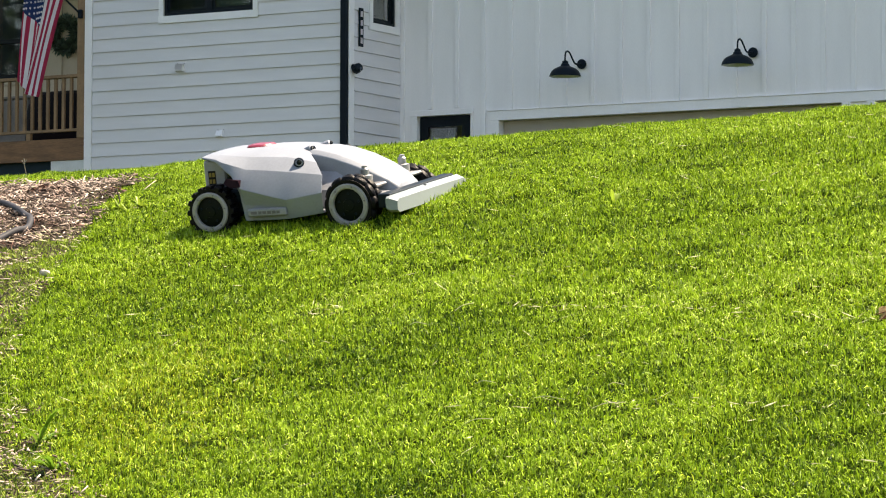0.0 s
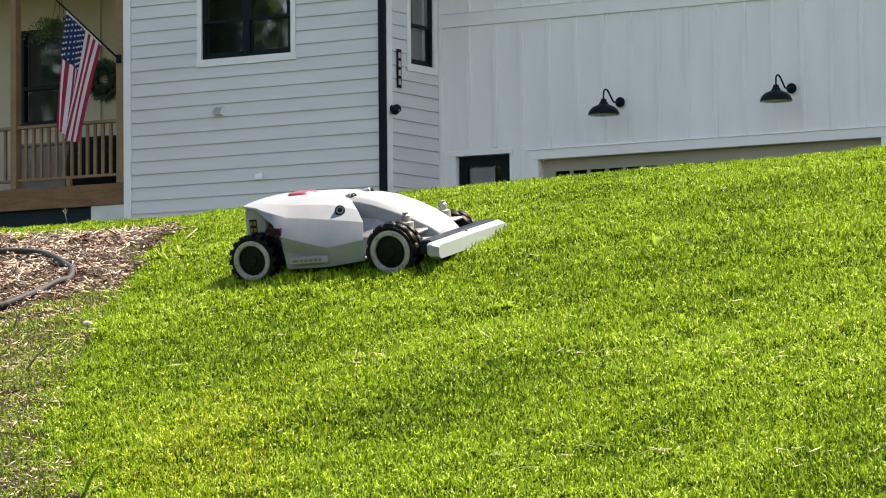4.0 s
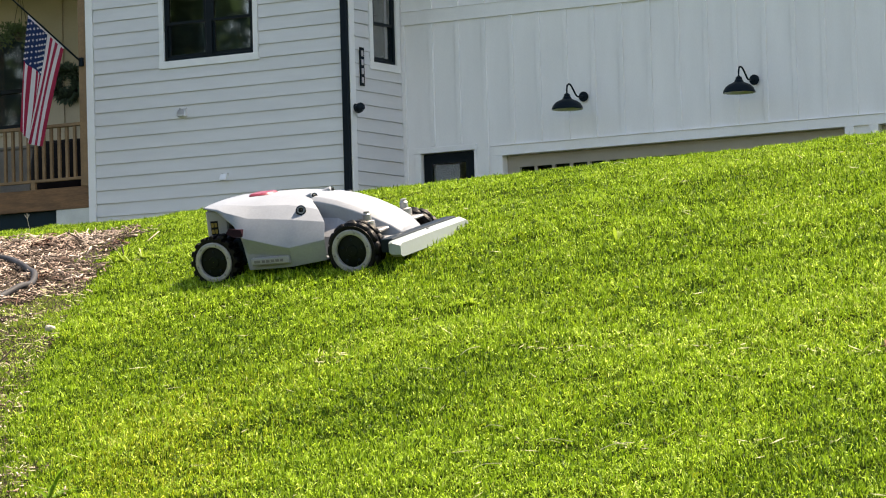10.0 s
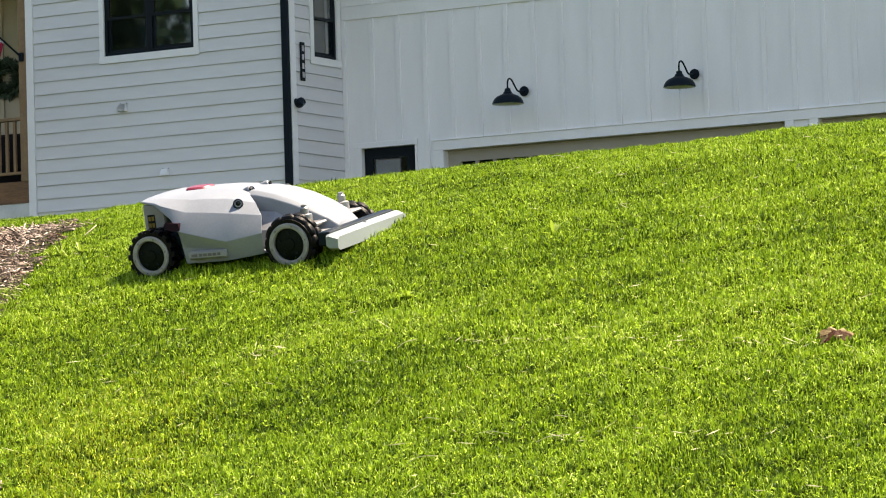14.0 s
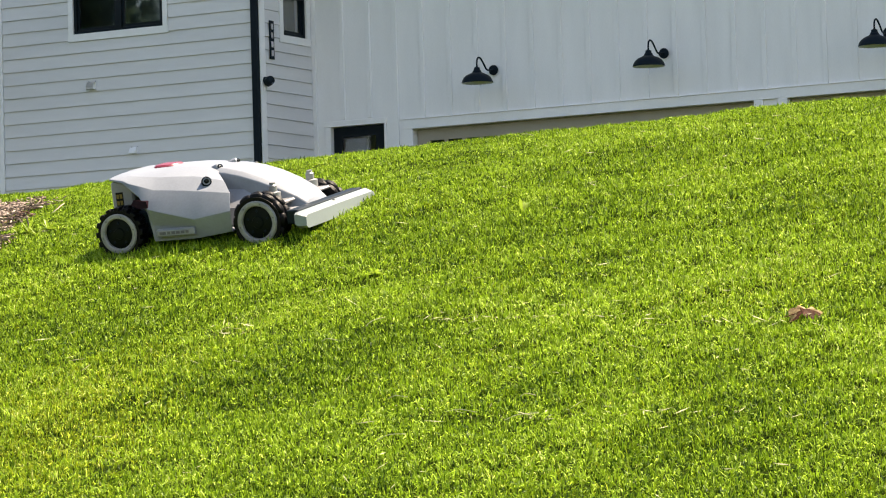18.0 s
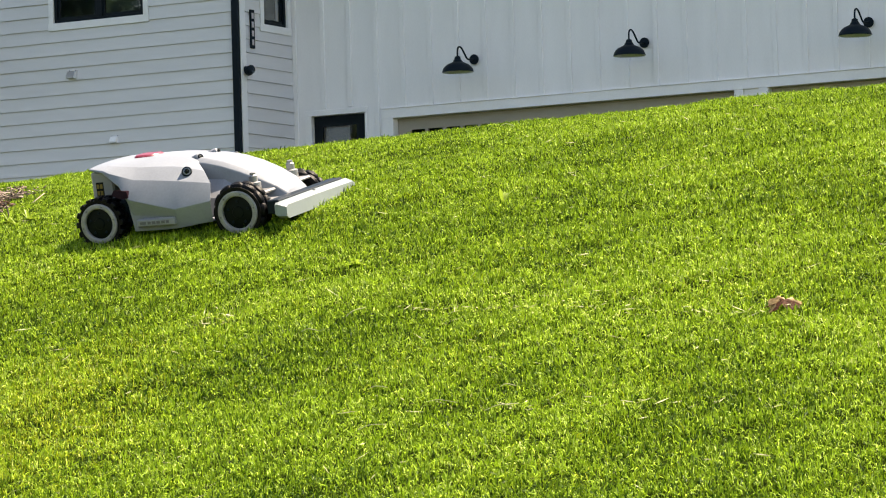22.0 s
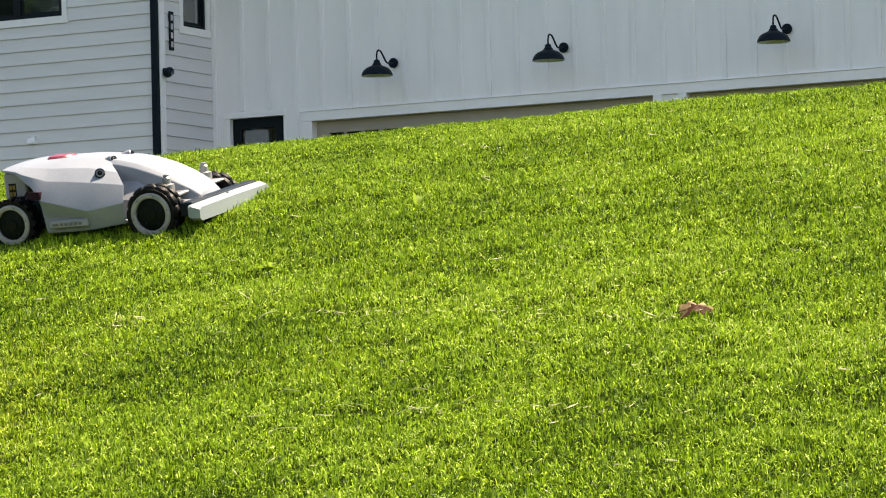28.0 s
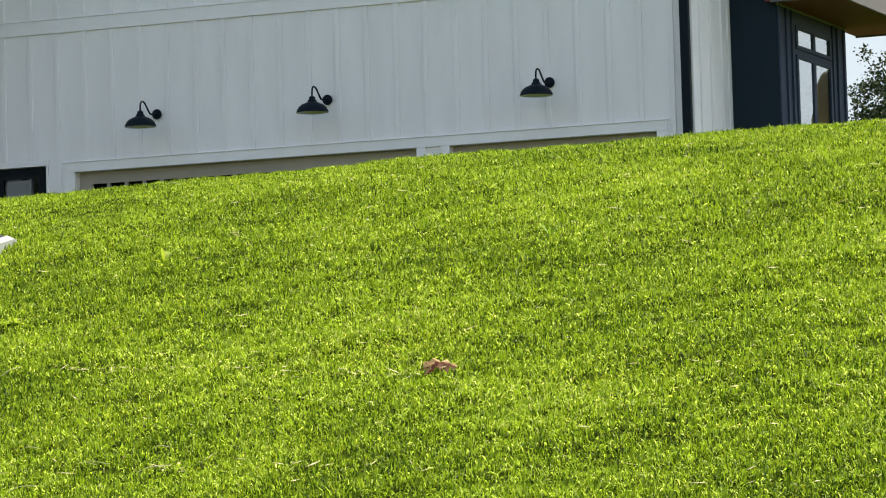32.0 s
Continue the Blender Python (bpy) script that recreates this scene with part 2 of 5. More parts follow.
M_TYRE = material("black_tyre_rubber", (0.002, 0.0024, 0.0036), 0.5, spec=0.14, vary=0.3, scale=25, fine=220, bump=0.3)
M_RIM = material("pale_wheel_ring", (0.235, 0.235, 0.23), 0.5, vary=0.22, scale=30, fine=220, bump=0.15)
M_HUB = material("dark_green_hub", (0.002, 0.005, 0.004), 0.5, spec=0.10, vary=0.4, scale=20, fine=200, bump=0.1)
M_STEEL = material("grey_strut_metal", (0.26, 0.26, 0.265), 0.42, metal=0.6, vary=0.15, scale=20, bump=0.05)
M_RED = material("red_stop_button", (0.16, 0.012, 0.03), 0.4, vary=0.1, scale=15, bump=0.0)
M_LAMPRED = material("dark_red_tail_lens", (0.014, 0.004, 0.008), 0.5, spec=0.08, vary=0.2, scale=20, bump=0.0)
M_YELLOW = material("yellow_sticker", (0.15, 0.105, 0.012), 0.5, vary=0.1, bump=0.0)
M_INK = material("grey_ink", (0.09, 0.09, 0.10), 0.5, vary=0.1, bump=0.0)
M_STRIPE = material("flag_red_cloth", (0.40, 0.018, 0.062), 0.8, vary=0.12, scale=6, fine=300, bump=0.1, through_light=0.4)
M_CLOTH = material("flag_white_cloth", (0.74, 0.69, 0.73), 0.8, vary=0.06, scale=6, fine=300, bump=0.1, through_light=0.4)
M_CANTON = material("flag_blue_cloth", (0.008, 0.026, 0.105), 0.8, vary=0.12, scale=6, fine=300, bump=0.1, through_light=0.3)
M_CHEST = material("weathered_taupe_chest", (0.20, 0.175, 0.15), 0.7, vary=0.2, scale=3, fine=60, bump=0.15)
M_COVER = material("dark_gear_cover", (0.010, 0.006, 0.007), 0.75, vary=0.4, scale=4, fine=60, bump=0.2, spec=0.15)
M_FIR = material("evergreen_needles", (0.075, 0.12, 0.085), 0.6, vary=0.3, scale=20, bump=0.0, random_by="island", spots=0.5)
M_PETAL = material("white_petal", (0.8, 0.78, 0.72), 0.6, vary=0.08, scale=30, bump=0.1)


M_SKY = bpy.data.materials.new("pale_sky")
M_SKY.use_nodes = True
glow = M_SKY.node_tree.nodes.new("ShaderNodeEmission")
glow.inputs[0].default_value, glow.inputs[1].default_value = (0.185, 0.250, 0.325, 1), 1.0
M_SKY.node_tree.links.new(glow.outputs[0], M_SKY.node_tree.nodes["Material Output"].inputs[0])


# ---- tools ----
def finish(name, bm, mats, parent=None, label="", smooth=False):
    me = bpy.data.meshes.new(name)
    bmesh.ops.recalc_face_normals(bm, faces=bm.faces)
    bm.to_mesh(me)
    bm.free()
    for m in mats if isinstance(mats, (list, tuple)) else [mats]:
        me.materials.append(m)
    if smooth:
        me.shade_smooth()
        me.set_sharp_from_angle(angle=radians(38))
    ob = new(name, me)
    ob.parent = parent
    if label:
        ob["label"] = label
    return ob


def part(name, bm, mats, parent, label="", smooth=False):
    return finish(name, bm, mats, parent, label, smooth)


def empty(name, m=Matrix()):
    ob = new(name)
    ob.matrix_world = m
    ob.empty_display_size = 0.2
    return ob


def box(bm, a, b, bevel=0.0, turn=None, index=0):
    lo, hi = Vector(a), Vector(b)
    m = Matrix.Translation((lo + hi) / 2) @ (turn or Matrix()) @ Matrix.Diagonal((*(hi - lo), 1))
    made = bmesh.ops.create_cube(bm, size=1, matrix=m)["verts"]
    faces = list({f for v in made for f in v.link_faces})
    for f in faces:
        f.material_index = index
    if bevel:
        edges = list({e for v in made for e in v.link_edges})
        bmesh.ops.bevel(bm, geom=edges, offset=bevel, segments=1, affect="EDGES", profile=0.5)
    return made


def boxed(a, b, bevel=0.0):
    bm = bmesh.new()
    box(bm, a, b, bevel)
    return bm


def tube(bm, points, radius, sides=8, closed_ends=True):
    """A round bar along points; radius is one number or one for each point."""
    pts = [Vector(p) for p in points]
    rings = []
    for i, p in enumerate(pts):
        d = (pts[min(i + 1, len(pts) - 1)] - pts[max(i - 1, 0)]).normalized()
        u = d.orthogonal().normalized() if i == 0 else (u - d * u.dot(d)).normalized()
        v = d.cross(u)
        r = radius[i] if isinstance(radius, (list, tuple)) else radius
        rings.append([bm.verts.new(p + (u * math.cos(a) + v * math.sin(a)) * r) for a in (2 * math.pi * k / sides for k in range(sides))])
    for a, b in zip(rings, rings[1:]):
        for k in range(sides):
            bm.faces.new((a[k], a[(k + 1) % sides], b[(k + 1) % sides], b[k]))
    if closed_ends:
        bm.faces.new(rings[0][::-1])
        bm.faces.new(rings[-1])
    return bm


def spun(bm, profile, m=Matrix(), sides=24, index=0, caps=False):
    """A turned shape: profile of (radius, height), round the z axis of m."""
    rings = [[bm.verts.new(m @ Vector((r * math.cos(a), r * math.sin(a), z))) for a in (2 * math.pi * k / sides for k in range(sides))] for r, z in profile]
    for a, b in zip(rings, rings[1:]):
        for k in range(sides):
            bm.faces.new((a[k], a[(k + 1) % sides], b[(k + 1) % sides], b[k])).material_index = index
    if caps:
        bm.faces.new(rings[0][::-1]).material_index = index
        bm.faces.new(rings[-1]).material_index = index
    return bm


def smooth_line(points, steps=6):
    """A Catmull-Rom line through points."""
    p = [Vector(q) for q in points]
    p = [2 * p[0] - p[1]] + p + [2 * p[-1] - p[-2]]
    out = []
    for i in range(1, len(p) - 2):
        for k in range(steps):
            t = k / steps
            out.append(0.5 * (2 * p[i] + (p[i + 1] - p[i - 1]) * t + (2 * p[i - 1] - 5 * p[i] + 4 * p[i + 1] - p[i + 2]) * t * t + (3 * p[i] - p[i - 1] - 3 * p[i + 1] + p[i + 2]) * t**3))
    return out + [p[-2]]


def joined(name, verts, faces_by_size, mat, smooth=False):
    """One mesh from arrays: verts (n, 3); faces_by_size: arrays (m, k) of vertex numbers."""
    me = bpy.data.meshes.new(name)
    sizes = [np.full(len(f), f.shape[1]) for f in faces_by_size]
    loops = np.concatenate([f.ravel() for f in faces_by_size]).astype(np.int32)
    counts = np.concatenate(sizes)
    starts = np.concatenate([[0], np.cumsum(counts)[:-1]]).astype(np.int32)
    me.vertices.add(len(verts))
    me.vertices.foreach_set("co", np.asarray(verts, np.float32).ravel())
    me.loops.add(len(loops))
    me.loops.foreach_set("vertex_index", loops)
    me.polygons.add(len(counts))
    me.polygons.foreach_set("loop_start", starts)
    me.update(calc_edges=True)
    me.validate()
    me.materials.append(mat)
    if smooth:
        me.shade_smooth()
    return new(name, me)


def waves(x, y, seed, size, octaves=3):
    """Smooth noise of about -1 to 1 over arrays x, y; size: metres of its largest forms."""
    rng = np.random.default_rng(seed)
    total, weight, k = np.zeros_like(x, float), 0.0, 2 * np.pi / size
    for o in range(octaves):
        part_sum = np.zeros_like(x, float)
        for _ in range(6):
            a, ph, s = rng.uniform(0, 2 * np.pi), rng.uniform(0, 2 * np.pi), rng.uniform(0.6, 1.5)
            part_sum += np.sin((x * np.cos(a) + y * np.sin(a)) * k * s + ph)
        total += part_sum / 2.6 * 0.55**o
        weight += 0.55**o
        k *= 2.1
    return total / weight


# ---- the ground ----
def rut(f, r):
    """1 along two old wheel tracks across the lawn, 0 away from them."""
    first = np.exp(-(((f - 8.715 + 0.86 * r) / 0.028) ** 2)) * np.clip((r + 0.12) / 0.1, 0, 1) * np.clip((0.95 - r) / 0.2, 0, 1)
    second = np.exp(-(((f - 7.81 + 0.75 * r) / 0.025) ** 2)) * np.clip((r + 0.10) / 0.1, 0, 1) * np.clip((0.75 - r) / 0.2, 0, 1)
    return np.maximum(first, second)


def hill(f, r):
    """Height over FOOT, f metres uphill and r metres to the right: a steep bank that rounds off into a nearly level lawn."""
    f, r = np.asarray(f, float), np.asarray(r, float)
    near = np.where(f < 4, 4 + 4 * np.tanh((f - 4) / 4), f)
    bank = -2.154 + 0.2839 * near + 0.1724 * 4 * np.tanh(r / 4)
    top = 1.058 + 0.03 * 40 * np.tanh((f - 11) / 40) + 0.0499 * 4.48 * np.tanh(r / 4.48)
    m = np.clip(0.5 + 0.5 * (top - bank) / 0.399, 0, 1)
    height = top * (1 - m) + bank * m - 0.399 * m * (1 - m)
    lumps = 0.0095 * waves(f * 1.7, r * 0.6, 5, 0.75) + 0.006 * waves(f * 1.3, r, 6, 0.22, 2)
    turf = 0.012 * np.exp(-(((f - 10.33) / 0.45) ** 2 + ((r + 0.69) / 0.6) ** 2))
    turf = turf + (0.004 + 0.010 * np.clip((r + 1.3) / 0.7, 0, 1)) * np.clip((f - 10.3) / 1.0, 0, 1)
    turf = turf - 0.011 * np.clip((-1.30 - r) / 0.25, 0, 1) * np.clip((f - 10.5) / 0.6, 0, 1) - 0.001 * rut(f, r)
    return height + turf + lumps * np.exp(-((np.maximum(np.abs(f - 9.5) - 4, 0) / 3) ** 2)) - 0.012


def spot(f, r, up=0.0):
    p = HEAD * f + SIDE * r
    return Vector((FOOT.x + p.x, FOOT.y + p.y, FOOT.z + float(hill(f, r)) + up))


def place_all(f, r, up):
    """Arrays of world places."""
    return np.stack([FOOT.x + HEAD.x * f + SIDE.x * r, FOOT.y + HEAD.y * f + SIDE.y * r, FOOT.z + hill(f, r) + up], -1)


fs = np.concatenate([[-400, -150, -60, -25, -10, 0, 3], np.arange(5, 14.01, 0.08), np.arange(14.5, 22, 0.5), [24, 28, 33, 40, 50, 70, 120, 250, 600, 1500]])
rs = np.concatenate([[-1500, -500, -150, -60, -30, -15, -8, -5], np.arange(-3.4, 3.61, 0.08), [5, 8, 15, 30, 60, 150, 500, 1500]])
gf, gr = np.meshgrid(fs, rs, indexing="ij")
n, k = gf.shape
numbers = np.arange(n * k).reshape(n, k)
quads = np.stack([numbers[:-1, :-1], numbers[1:, :-1], numbers[1:, 1:], numbers[:-1, 1:]], -1).reshape(-1, 4)[:, ::-1]
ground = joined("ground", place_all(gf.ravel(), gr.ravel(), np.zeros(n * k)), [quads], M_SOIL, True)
tagged(ground, "grassy bank of thatch and soil, coloured dark for shade between the blades", "ground", kind="structure")


# the planting bed on the low side of the lawn
def bed_edge(f):
    return np.interp(f, [6.5, 7.67, 8.3, 8.7, 9.2, 9.8, 10.2, 10.7, 11.15, 11.8, 12.1], [-0.85, -1.03, -1.23, -1.33, -1.42, -1.44, -1.41, -1.40, -1.42, -1.37, -1.30])


def bed_top(r):
    return 12.0 + 0.75 * np.clip(-1.52 - r, -0.3, 1.2)


def in_bed(f, r):
    """How far inside the bed, in metres, 0 outside."""
    ragged = 0.07 * waves(f, r, 11, 0.45) + 0.04 * waves(f, r, 12, 0.12, 2)
    return np.where(f < bed_top(r), np.maximum(bed_edge(f) + ragged - r, 0), 0)


def blades(seed, f, r, length, width, lean):
    """Grass blades that stand at f, r: each a narrow leaf, widest and bent near its middle."""
    rng = np.random.default_rng(seed)
    count = len(f)
    base = place_all(f, r, np.full(count, -0.004))
    turn, tilt_to = rng.uniform(0, 2 * np.pi, count), rng.uniform(0, 2 * np.pi, count)
    side = np.stack([np.cos(turn), np.sin(turn), rng.normal(0, 0.25, count)], -1) * (width / 2)[:, None]
    out = np.stack([np.cos(tilt_to), np.sin(tilt_to), np.zeros(count)], -1)
    up = np.array([0, 0, 1.0])
    a1, a2 = lean * 0.55, np.minimum(lean * 2.0, 2.1)
    mid = base + length[:, None] * 0.55 * (up * np.cos(a1)[:, None] + out * np.sin(a1)[:, None])
    tip = mid + length[:, None] * 0.55 * (up * np.cos(a2)[:, None] + out * np.sin(a2)[:, None])
    verts = np.stack([base, mid + side, tip, mid - side], 1).reshape(-1, 3)
    start = np.arange(count)[:, None] * 4
    return verts, np.concatenate([start + np.array([[0, 1, 3]]), start + np.array([[1, 2, 3]])])


bf, br = np.meshgrid(np.arange(7.0, 13.2, 0.04), np.arange(-3.2, -0.8, 0.04), indexing="ij")
inside = in_bed(bf, br)
n, k = bf.shape
numbers = np.arange(n * k).reshape(n, k)
quads = np.stack([numbers[:-1, :-1], numbers[1:, :-1], numbers[1:, 1:], numbers[:-1, 1:]], -1).reshape(-1, 4)[:, ::-1]
quads = quads[(inside.ravel()[quads] > 0.0).all(1)]
bed_sheet = joined("bed_soil", place_all(bf.ravel(), br.ravel(), np.full(n * k, 0.005)), [quads], M_BED, True)
tagged(bed_sheet, "dark brown soil of the planting bed", "soil", kind="structure")

rng = np.random.default_rng(42)
total = 1240000
f = np.sqrt(rng.uniform(6.35**2, 13.7**2, total))
r = f * rng.uniform(-0.19, 0.25, total)
bed = in_bed(f, r)
patchy = waves(f, r, 21, 0.45)
keep = np.where(bed <= 0, 1.0, np.where(f < 10.55 + 0.12 * patchy, np.clip(1.10 - bed * 0.5 + 0.7 * patchy, 0.50, 1.0), np.clip(0.6 - bed * 3.5, 0.012, 0.6)))
bare = np.exp(-((f - 9.06) ** 2 + (r + 0.61) ** 2) / 0.012) + np.exp(-((f - 7.95) ** 2 + (r + 0.8) ** 2) / 0.01)
keep *= np.clip(1 - 0.6 * bare, 0.2, 1)
alive = (rng.random(total) < keep) & (f > np.interp(r, [-1.2, -0.5, 0.0, 0.9], [7.6, 7.3, 6.95, 6.35])) & (f < np.where(r > -0.7, 12.6, 13.7))
f, r, bed = f[alive], r[alive], bed[alive]
count = len(f)
tall = 0.5 + 0.5 * waves(f * 1.5, r * 0.7, 31, 0.55)
tuft = np.clip(0.35 + waves(f, r, 32, 0.075, 2), 0, 1.2)
length = (0.0175 + 0.003 * np.clip(tall, 0, 1) + 0.006 * tuft) * rng.uniform(0.6, 1.3, count) * np.where((bed > 0) & (f < 10.6), 1.1, 1)
length *= np.interp(f, [6.5, 9.5, 10.6, 11.3, 12.0], [1.06, 1.0, 0.86, 0.66, 0.62])
length *= 1 + 1.0 * np.exp(-(((f - 10.36) / 0.28) ** 2 + ((r + 0.68) / 0.42) ** 2) ** 2)
length *= 1 - 0.25 * rut(f, r)
width = rng.uniform(0.0023, 0.0042, count)
lean = np.abs(rng.normal(0.72, 0.44, count))
tired = rng.random(count) < 0.5 * np.exp(-(((f - 8.45) / 0.6) ** 2 + ((r + 0.95) / 0.28) ** 2)) + 0.10 * np.clip(waves(f, r, 51, 0.8), 0, 1)
thin = rng.random(count) < np.clip(bed / 0.16, 0, 0.92)
v, t3 = blades(3, f[thin], r[thin], length[thin], width[thin] * 0.9, lean[thin] * 1.1)
tagged(joined("sparse_grass", v, [t3], M_THINGRASS), "sparse dull green grass creeping over the edge of the bed", "grass", kind="stuff")
f, r, length, width, lean, tired = (a[~thin] for a in (f, r, length, width, lean, tired))
v, t3 = blades(1, f[~tired], r[~tired], length[~tired], width[~tired], lean[~tired])
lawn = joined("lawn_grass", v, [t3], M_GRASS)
v, t3 = blades(2, f[tired], r[tired], length[tired], width[tired], lean[tired])
tagged(joined("yellowed_grass", v, [t3], M_DRYGRASS), "yellowed blades scattered through the lawn and beside the bed", "grass", kind="stuff")
tagged(lawn, "bright green mown lawn grass covering the sunny bank", "grass", kind="stuff")

# ---- the house ----
LAP = 0.1778
YF, XL, XR = -1.31, -5.737, -1.529  # the front block's plane and its two ends
XE = 8.54  # the garage's far end
BASE, TOP, DECK = -0.75, 5.5, 1.66
house = empty("house", pose(0, 0, 0))
tagged(house, "white farmhouse with lap siding, board-and-batten garage and black fittings", "house")


def spread(a0, a1, z0, z1, holes):
    """Rectangles that fill a0..a1 by z0..z1 but for the holes (a0, a1, z0, z1)."""
    xs = sorted({a0, a1, *(min(max(v, a0), a1) for h in holes for v in h[:2])})
    out = []
    for p, q in zip(xs, xs[1:]):
        cuts = sorted((max(h[2], z0), min(h[3], z1)) for h in holes if h[0] < (p + q) / 2 < h[1])
        low = z0
        for c0, c1 in cuts:
            if c0 > low:
                out.append((p, q, low, c0))
            low = max(low, c1)
        if low < z1:
            out.append((p, q, low, z1))
    return out


def wall(name, axis, plane, thick, a0, a1, z0, z1, holes, mat, label=""):
    """An upright wall; axis 'y': it runs along x in the plane y = plane; 'x': along y. thick: signed, away from the outside."""
    first = None
    for p, q, lo, hi in spread(a0, a1, z0, z1, holes):
        a, b = ((p, min(plane, plane + thick), lo), (q, max(plane, plane + thick), hi)) if axis == "y" else ((min(plane, plane + thick), p, lo), (max(plane, plane + thick), q, hi))
        piece = part("wall_panel" if first else name, boxed(a, b), mat, first or house, "" if first else label)
        first = first or piece
    return first


def clapboards(parent, axis, plane, out, a0, a1, z0, z1, holes):
    """Lapped boards, each hung with its lower edge proud of the one below."""
    k0, k1 = math.floor((z0 - 1.747) / LAP), math.ceil((z1 - 1.747) / LAP)
    rng = random.Random(3)
    for k in range(k0, k1):
        lo, hi = 1.747 + k * LAP, 1.747 + (k + 1) * LAP - 0.005
        inside = [h for h in holes if h[2] < hi - 0.02 and h[3] > lo + 0.02]
        for p, q, b, t in spread(a0, a1, lo, hi, inside):
            if q - p < 0.02 or t - b < 0.01:
                continue
            foot, head = 0.026 - 0.017 * (b - lo) / LAP, 0.026 - 0.017 * (t - lo) / LAP
            sag = rng.uniform(-0.0015, 0.0015)
            bm = bmesh.new()
            vs = []
            for a in (p, q):
                for depth, z in ((-0.004, b), (foot, b + sag), (head, t), (-0.004, t)):
                    vs.append(bm.verts.new((a, plane + out * depth, z) if axis == "y" else (plane + out * depth, a, z)))
            for i in range(4):
                bm.faces.new((vs[i], vs[(i + 1) % 4], vs[4 + (i + 1) % 4], vs[4 + i]))
            bm.faces.new(vs[:4][::-1])
            bm.faces.new(vs[4:])
            part("siding_board", bm, M_BOARD, parent)


FW = (-4.455, -3.010, 3.247, 4.30)  # front window
RW = (-0.746, -0.150, 3.045, 4.10)  # side window, along y
front = wall("wall_front", "y", YF, 0.16, XL, XR, BASE, TOP, [FW], M_BOARD, "white lap-sided front wall")
side = wall("wall_return", "x", XR, -0.16, YF + 0.16, 0.0, BASE, TOP, [RW], M_BOARD, "white lap-sided return wall")
clapboards(front, "y", YF, -1, XL + 0.105, XR - 0.10, BASE + 0.6, TOP, [(FW[0] - 0.08, FW[1] + 0.08, FW[2] - 0.105, FW[3] + 0.1)])
clapboards(side, "x", XR, 1, YF + 0.11, -0.003, BASE + 0.6, TOP, [(RW[0] - 0.09, RW[1] + 0.09, RW[2] - 0.10, RW[3] + 0.1)])
for name, a, b in (("corner_board", (XL - 0.02, YF - 0.034, BASE), (XL + 0.10, YF - 0.001, TOP)), ("corner_board", (XR - 0.10, YF - 0.030, BASE), (XR + 0.030, YF - 0.001, TOP)), ("corner_board", (XR + 0.001, YF - 0.0005, BASE), (XR + 0.030, YF + 0.10, TOP))):
    part(name, boxed(a, b, 0.003), M_TRIM, house)
part("foundation_wall", boxed((-6.33, YF + 0.012, BASE), (XR, YF - 0.008, 1.36)), M_CONC, house)


def sash_window(axis, plane, out, a0, a1, z0, z1, rail_z, lights, trim_w):
    """A window unit in its opening: outer trim, black frame, lower and upper sashes, panes."""
    def at(a, d, z):
        return (a, plane + out * d, z) if axis == "y" else (plane + out * d, a, z)

    def slab(p, q, d0, d1, lo, hi, bevel=0.0):
        a, b = Vector(at(p, d0, lo)), Vector(at(q, d1, hi))
        return boxed([min(u, v) for u, v in zip(a, b)], [max(u, v) for u, v in zip(a, b)], bevel)

    unit = empty("window")
    unit.parent = house
    w = trim_w
    for p, q, lo, hi in ((a0 - w, a0, z0 - 0.0, z1), (a1, a1 + w, z0, z1), (a0 - w - 0.01, a1 + w + 0.01, z0 - 0.10, z0), (a0 - w - 0.01, a1 + w + 0.01, z1, z1 + 0.10)):
        part("window_trim", slab(p, q, -0.01, 0.034, lo, hi, 0.003), M_TRIM, unit)
    f = 0.042
    for p, q, lo, hi in ((a0, a0 + f, z0, z1), (a1 - f, a1, z0, z1), (a0 + f, a1 - f, z0, z0 + f), (a0 + f, a1 - f, z1 - f, z1)):
        part("window_frame", slab(p, q, -0.10, 0.004, lo, hi, 0.004), M_FRAME, unit)
    step = (a1 - a0 - 2 * f) / lights
    for i in range(lights):
        p, q = a0 + f + i * step, a0 + f + (i + 1) * step
        if i:
            part("mullion", slab(p - 0.045, p + 0.045, -0.10, 0.002, z0 + f, z1 - f, 0.004), M_FRAME, unit)
        p, q = p + (0.045 if i else 0), q - (0.045 if i < lights - 1 else 0)
        for lo, hi, d in ((z0 + f, rail_z + 0.02, -0.055), (rail_z - 0.02, z1 - f, -0.03)):
            s = 0.036
            bm = bmesh.new()
            for a, b, c, e in ((p, p + s, lo, hi), (q - s, q, lo, hi), (p + s, q - s, lo, lo + s), (p + s, q - s, hi - s, hi)):
                u, v = Vector(at(a, d, c)), Vector(at(b, d + 0.028, e))
                box(bm, [min(x, y) for x, y in zip(u, v)], [max(x, y) for x, y in zip(u, v)])
            part("sash", bm, M_FRAME, unit)
            pane = part("pane", slab(p + s, q - s, d + 0.010, d + 0.016, lo + s, hi - s), M_COATED, unit)
            pane.visible_shadow = False
    return unit


tagged(sash_window("y", YF, -1, *FW, 3.755, 2, 0.075), "black double-hung twin window")
tagged(sash_window("x", XR, 1, *RW, 3.575, 1, 0.085), "narrow black double-hung window")
# dark block behind the front window, its colour standing in for a dim room
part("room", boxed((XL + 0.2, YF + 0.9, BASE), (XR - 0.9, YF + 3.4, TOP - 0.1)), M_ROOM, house)
